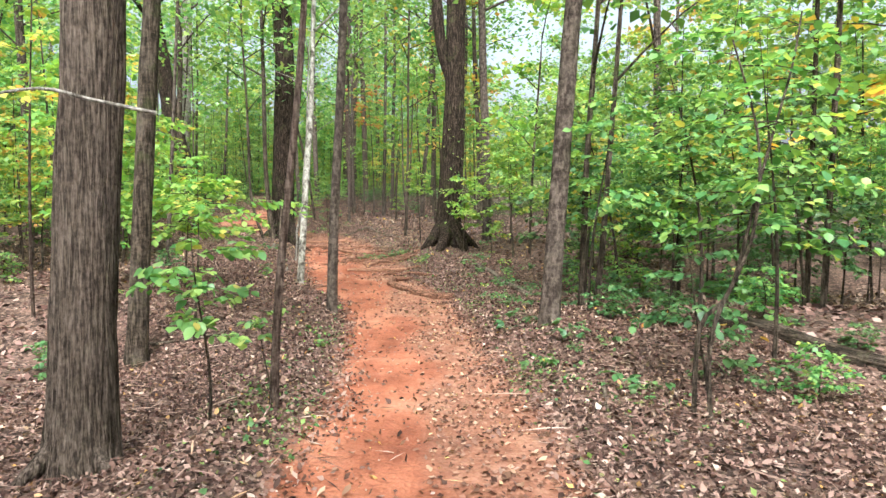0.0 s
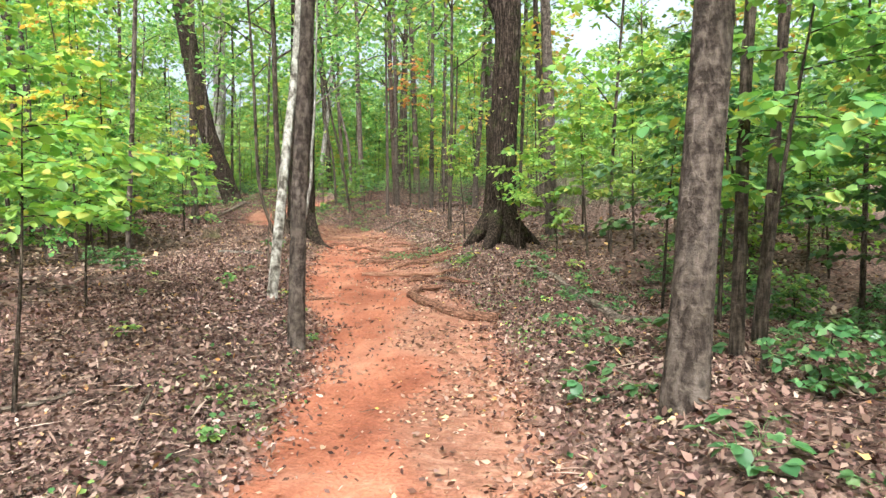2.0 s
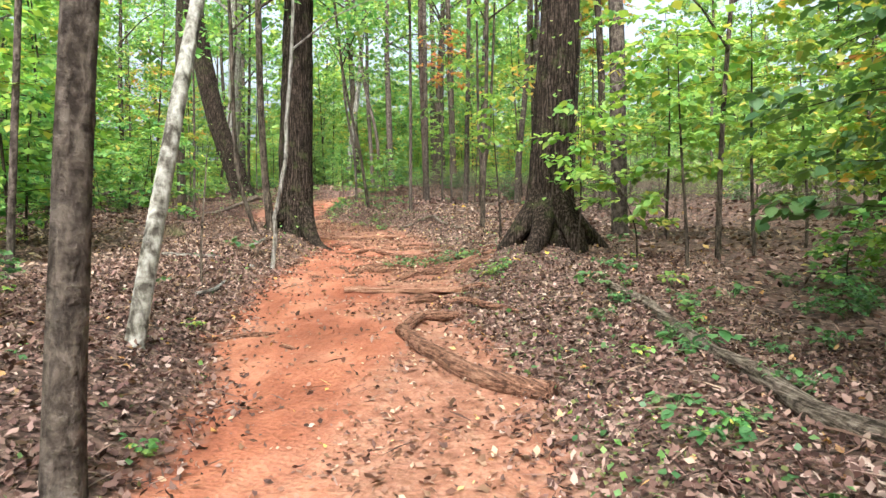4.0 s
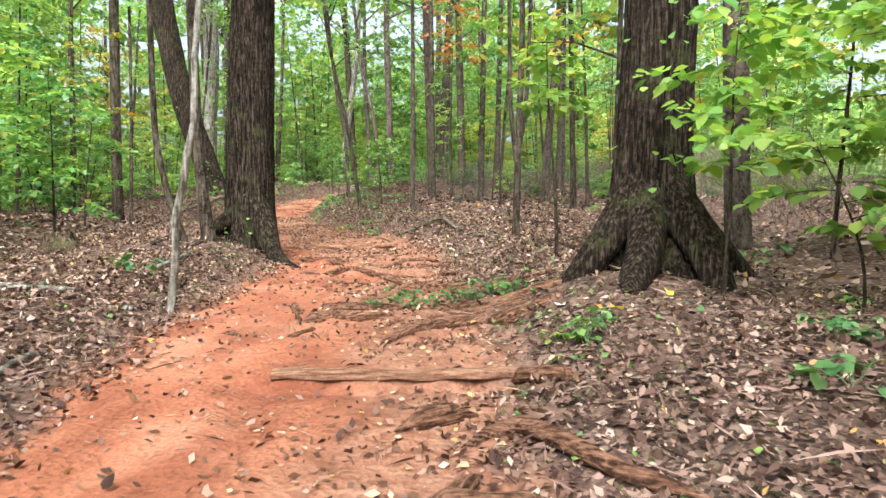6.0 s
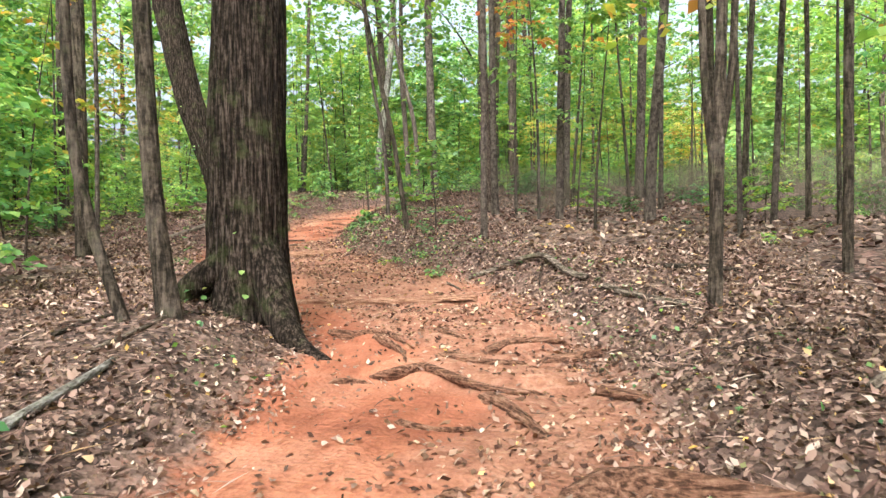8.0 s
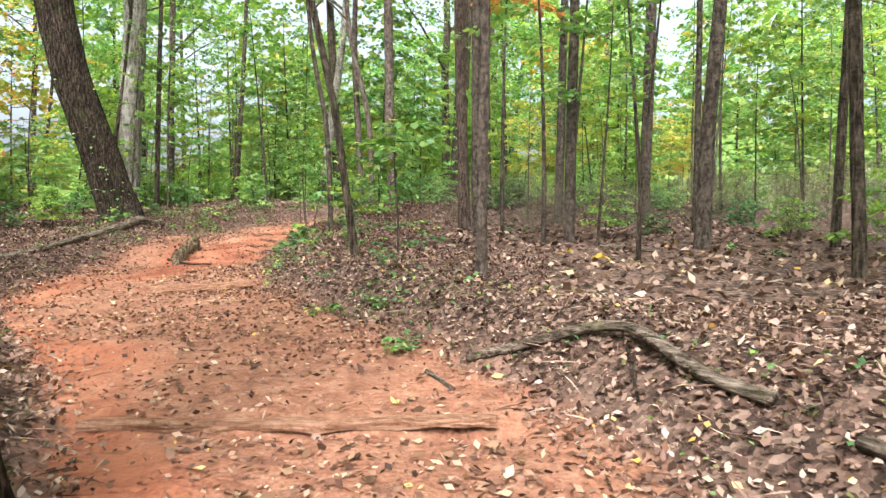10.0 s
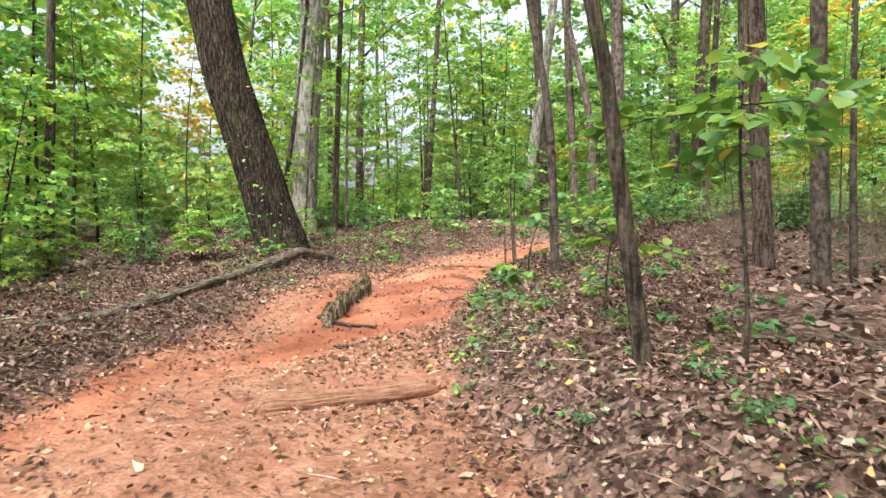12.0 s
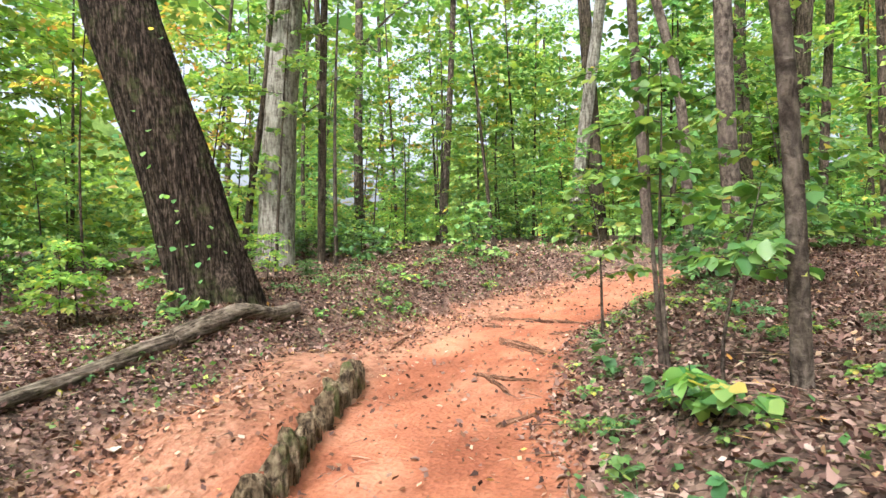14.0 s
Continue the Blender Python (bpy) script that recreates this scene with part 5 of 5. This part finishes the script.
grow_at(1.35, 28.3, 260, 6.0, 1.6, 0.13, LEAF_YELLOW, BARK_BROWN, 0.6, 18, label="slender young tree with yellow leaves in open woods")
grow_at(-4.07, 34.9, 261, 6.8, 1.2, 0.13, LEAF_RUSSET, BARK_GREY, 0.68, 14, label="slender young tree with orange-red leaves high up", lean=0.03)
grow_at(-2.1, 30.4, 262, 4.7, 1.15, 0.12, LEAF_LIME, BARK_BROWN, 0.84, 10, label="slender young tree with a flat lime-green top", lean=0.04)
for x, y, h in ((-7.95, 34.05, 0.42), (-7.72, 33.75, 0.34), (-12.3, 34.95, 0.36)):
    grow_at(x, y, 270 + int(h * 10), h, 0.2, 0.10, LEAF_GREEN, BARK_BROWN, 0.55, 3, name="shrub", label="low plant with large pale green leaves")


def dogwood(x, y, stems, seed):
    """Several crooked stems from one foot, with wide level leaf sprays."""
    rng = np.random.RandomState(seed)
    root = thing("dogwood_shrub", x, y, gz(x, y), "crooked many-stemmed shrub with broad green leaves", "shrub")
    starts, dirs, lens, twig_chunks = [], [], [], []
    for st in stems:
        ln = bend([Vector((st[0][0], st[0][1], -0.08))] + [Vector(p) for p in st], 0.1)
        mesh_object("stem", *tube(ln, np.linspace(0.021, 0.008, len(ln)), 9, 0.15, 0, seed), BARK_BROWN, root)
        for k in range(10):
            p = ln[int(len(ln) * (0.5 + 0.49 * k / 10))]
            a = k * 2.4 + rng.uniform(-0.6, 0.6)
            starts.append(np.array(p)), dirs.append((math.cos(a), math.sin(a), rng.uniform(-0.05, 0.35))), lens.append(rng.uniform(0.4, 1.0))
    pos, yaw, pit, rol, size, lines = sprays(rng, starts, dirs, lens, 0.10, 0.07)
    ok = pos[:, 0] + x > 1.1 + 0.2 * np.sin(9 * pos[:, 2])
    for ln in lines:
        twig_chunks.append(tube(ln[:: max(1, len(ln) // 3)], np.linspace(0.007, 0.002, len(ln[:: max(1, len(ln) // 3)])), 5, caps=False))
    tagged(mesh_object("twig_work", *merge(*twig_chunks), BARK_BROWN, root), kind="stuff")
    new("foliage", leaf_mesh("foliage", pos[ok], yaw[ok], pit[ok], rol[ok], size[ok], LEAF_GREEN, "oval")).parent = root


dogwood(2.13, 5.45, [[(-0.05, 0.02, 0), (0.0, 0.05, 0.75), (0.27, 0.1, 1.08), (0.62, 0.3, 2.15), (0.92, 0.5, 2.95), (1.1, 0.7, 3.5)], [(0.07, -0.02, 0), (0.09, 0.02, 0.72), (0.43, 0.1, 1.5), (0.53, 0.25, 2.3), (0.4, 0.5, 3.2)],
                     ], 5)

# ---------------------------------------------------------------- low plants


def make_plant(seed, n, size, spread, mat, name, label, category="plant"):
    rng = np.random.RandomState(seed)
    root = thing(name, 0, 0, 0, label, category)
    pos, yaw, chunks = [], [], []
    for k in range(n):
        a, r, h = k * 2.4, spread * rng.uniform(0.15, 1), rng.uniform(0.04, 0.2) * (spread / 0.2) ** 0.5
        tip = np.array([r * math.cos(a), r * math.sin(a), h])
        chunks.append(tube([(0, 0, -0.02), tip * np.array([0.4, 0.4, 0.8]), tip], [0.003, 0.0025, 0.0015], 4, caps=False))
        for q in range(3):
            pos.append(tip), yaw.append(a - math.pi / 2 + (q - 1) * 0.9)
    m = len(pos)
    tagged(mesh_object("stalk", *merge(*chunks), LEAF_DEEP, root), kind="stuff")
    new("foliage", leaf_mesh("foliage", np.array(pos), np.array(yaw), rng.normal(-0.2, 0.3, m), rng.normal(0, 0.3, m), size * rng.uniform(0.6, 1.2, m), mat, "oval")).parent = root
    return root


plants = [make_plant(1, 12, 0.075, 0.2, LEAF_GREEN, "seedling", "small green seedling in the dry leaves"), make_plant(2, 9, 0.085, 0.18, LEAF_LIME, "seedling", "small lime-green seedling in the dry leaves"),
          make_plant(3, 20, 0.06, 0.24, LEAF_DEEP, "seedling", "dark green trailing plant among roots"), make_plant(4, 8, 0.13, 0.3, LEAF_DEEP, "seedling", "broad-leaved green plant beside the trail")]
spots = [(-2.4, 19.35, 2), (-2.2, 19.55, 2), (-1.85, 19.55, 2), (-1.7, 19.7, 2), (-1.3, 19.6, 2), (-1.1, 19.35, 2), (-2.0, 19.35, 2), (-1.14, 19.25, 0), (-5.71, 28.47, 1), (-5.5, 28.4, 0), (-4.9, 28.0, 1),
         (-4.5, 26.8, 0), (-4.4, 26.9, 2), (-5.0, 28.15, 0), (-0.45, 17.75, 0), (-0.55, 17.6, 0), (-12.65, 35.2, 3), (-12.5, 35.0, 0), (-8.08, 34.5, 3), (-7.75, 34.0, 3), (-7.9, 34.2, 3), (-8.2, 33.75, 0), (-3.1, 14.6, 1), (0.85, 14.0, 1),
         (-0.5, 17.55, 0), (1.8, 6.5, 3), (1.95, 6.2, 3), (1.1, 7.2, 0), (1.4, 7.7, 3), (-7.2, 30.8, 0), (-11.95, 32.2, 0), (-7.5, 32.7, 3), (-7.65, 33.1, 3), (-6.95, 32.9, 1), (-6.5, 32.3, 1), (-1.6, 8.7, 0), (-1.9, 12.0, 0), (0.9, 9.6, 3),
         (1.2, 9.0, 3), (1.3, 10.4, 3), (1.6, 11.5, 3), (1.1, 12.4, 0), (1.6, 13.4, 2), (1.4, 14.8, 2), (1.5, 15.6, 0), (0.9, 15.9, 2), (-6.9, 31.9, 0), (-8.6, 35.6, 3)]
for k, (x, y, p) in enumerate(spots):
    s = (0.6 if k < 7 else 0.5) + 0.4 * ((k * 37) % 10) / 10
    c = copy_thing(plants[p], pose(x, y, gz(x, y), 0, 0, k * 77))
    c.scale = (s, s, s)
    tagged(c, group="ground plants")
for p, (x, y) in zip(plants, ((-3.6, 13.6), (1.5, 16.6), (-1.5, 19.45), (1.7, 10.0))):
    p.matrix_world = pose(x, y, gz(x, y))
scatter(plants, 70, (-14, 5, 3, 44), 1.0, 0.15, "ground plants", (0.4, 0.8))
scatter(plants[2:], 60, (0.2, 4.5, 5, 18), 1.0, 0.3, "ground plants", (0.4, 0.9))
scatter(plants, 50, (-8.5, -5, 26, 37), 1.0, 0.2, "ground plants", (0.35, 0.7))
scatter(plants[:3], 50, (-9.4, -6, 29, 37.5), 1.0, 0.12, "ground plants", (0.3, 0.6))
scatter(plants[:3], 60, (-13.5, -7.5, 36.5, 42), 1.0, 0.25, "ground plants", (0.4, 0.9))

# dry twiggy brush in the open woods
BRUSH_MAT = leaf_material("dry_grey_twigs", [(0.0, (0.060, 0.050, 0.036)), (0.5, (0.125, 0.104, 0.076)), (1.0, (0.230, 0.195, 0.145))], 0.0, 0.9)


def make_brush(seed, h, n):
    rng = np.random.RandomState(seed)
    root = thing("dry_brush", 0, 0, 0, "tangle of bare grey-brown twigs in the open woods", "shrub")
    pos = rng.normal(0, 0.45, (n, 3)) * np.array([1, 1, 0]) + np.array([0, 0, 1]) * rng.uniform(0, h * 0.8, (n, 1))
    me = leaf_mesh("twig_work", pos, rng.uniform(0, 6.283, n), rng.uniform(0.3, 1.5, n), rng.uniform(0, 6.283, n), rng.uniform(0.2, 0.6, n), BRUSH_MAT, "diamond", 0.014)
    tagged(new("twig_work", me), kind="stuff").parent = root
    return root


brush = [make_brush(1, 0.9, 420), make_brush(2, 1.2, 480)]
for p, (x, y) in zip(brush, ((-2.0, 34.5), (-3.4, 37.0))):
    p.matrix_world = pose(x, y, gz(x, y))
scatter(brush, 48, (-7, 6, 31, 46), 5.5, 3.4, "dry brush", (0.6, 1.2))
scatter(low_bush, 30, (-4, 7, 29, 45), 5.0, 3.6, "undergrowth shrubs", (0.6, 1.2))
scatter(brush, 20, (1.5, 7, 20, 30), 3.6, 3.2, "dry brush", (0.7, 1.2))

# single bright leaves
def lone(x, y, size, mat, label, n=1, spread=0.1, lift=0.02):
    rng = np.random.RandomState(int(abs(x * 100 + y)))
    p = np.array([(x + rng.normal(0, spread), y + rng.normal(0, spread), 0) for _ in range(n)])
    for q in p:
        q[2] = gz(q[0], q[1]) + lift
    me = leaf_mesh("fallen_leaf", p - p[0], rng.uniform(0, 6.28, n), rng.normal(0.1, 0.2, n), rng.normal(0, 0.2, n), np.full(n, size), mat, "curl", 1.3)
    ob = new("fallen_leaf", me)
    ob.location = p[0]
    tagged(ob, label, "leaf", "fallen leaves")


for x, y, s in ((-11.15, 31.3, 0.13), (-11.05, 31.45, 0.12), (-11.3, 33.3, 0.12), (1.36, 5.65, 0.08), (-0.6, 18.4, 0.13), (0.95, 5.9, 0.11), (-3.0, 19.6, 0.07), (-3.4, 20.3, 0.08)):
    lone(x, y, s, LEAF_PALE, "large pale dead leaf on the ground")
for x, y, s in ((-2.95, 30.4, 0.13), (-2.85, 30.25, 0.12), (-2.72, 30.08, 0.14), (-2.8, 30.1, 0.12), (-2.6, 30.0, 0.13), (-0.28, 18.05, 0.14), (0.1, 18.1, 0.09), (-0.85, 3.35, 0.09), (3.3, 7.8, 0.14), (3.6, 7.5, 0.14)):
    lone(x, y, s, LEAF_GOLD, "golden fallen leaf on brown litter", lift=0.05)


# leafy vine on the leaning oak
def vine(x, y, line, r, n, mat, seed, label):
    rng = np.random.RandomState(seed)
    root = thing("vine", x, y, gz(x, y), label, "vine")
    t = rng.uniform(0, 1, n)
    P = np.array([[np.interp(q, np.linspace(0, 1, len(line)), [p[k] for p in line]) for k in range(3)] for q in t])
    a = rng.uniform(3.6, 6.0, n)
    rr = r * rng.uniform(1.02, 1.7, n)
    P[:, 0] += np.cos(a) * rr
    P[:, 1] += np.sin(a) * rr
    new("foliage", leaf_mesh("foliage", P, a - math.pi / 2, rng.normal(-0.3, 0.4, n), rng.normal(0, 0.4, n), 0.075 * rng.uniform(0.6, 1.2, n), mat, "oval")).parent = root
    ln = bend([Vector((p[0] + r * 0.9 * math.cos(4.6), p[1] + r * 0.98 * math.sin(4.6), p[2])) for p in line], 0.15)
    mesh_object("stem", *tube(ln, np.linspace(0.015, 0.006, len(ln)), 6, 0.2, 0, seed), BARK_BROWN, root)


vine(-12.95, 36.05, [(0, 0, 0.05), (-0.20, -0.11, 0.8), (-0.50, -0.26, 1.9), (-0.98, -0.50, 3.6)], 0.42, 50, LEAF_GREEN, 3, "thin vine with yellow-green leaves climbing a leaning oak")
vine(0.22, 19.5, [(0, 0, 0.6), (0.08, 0.1, 1.8), (0.17, 0.2, 3.4)], 0.42, 60, LEAF_LIME, 4, "thin vine with lime leaves climbing a great oak")
vine(-5.56, 23.41, [(0, 0, 0.1), (0, 0.02, 0.5), (0, 0.04, 0.9)], 0.45, 16, LEAF_GREEN, 5, "few ivy leaves at the foot of an oak")

# trees added out of view behind the start, to shade the first steps
scatter(woods, 9, (-8, 8, -13, -3.8), 3.6, 1.8, "understorey trees", (0.9, 1.3))
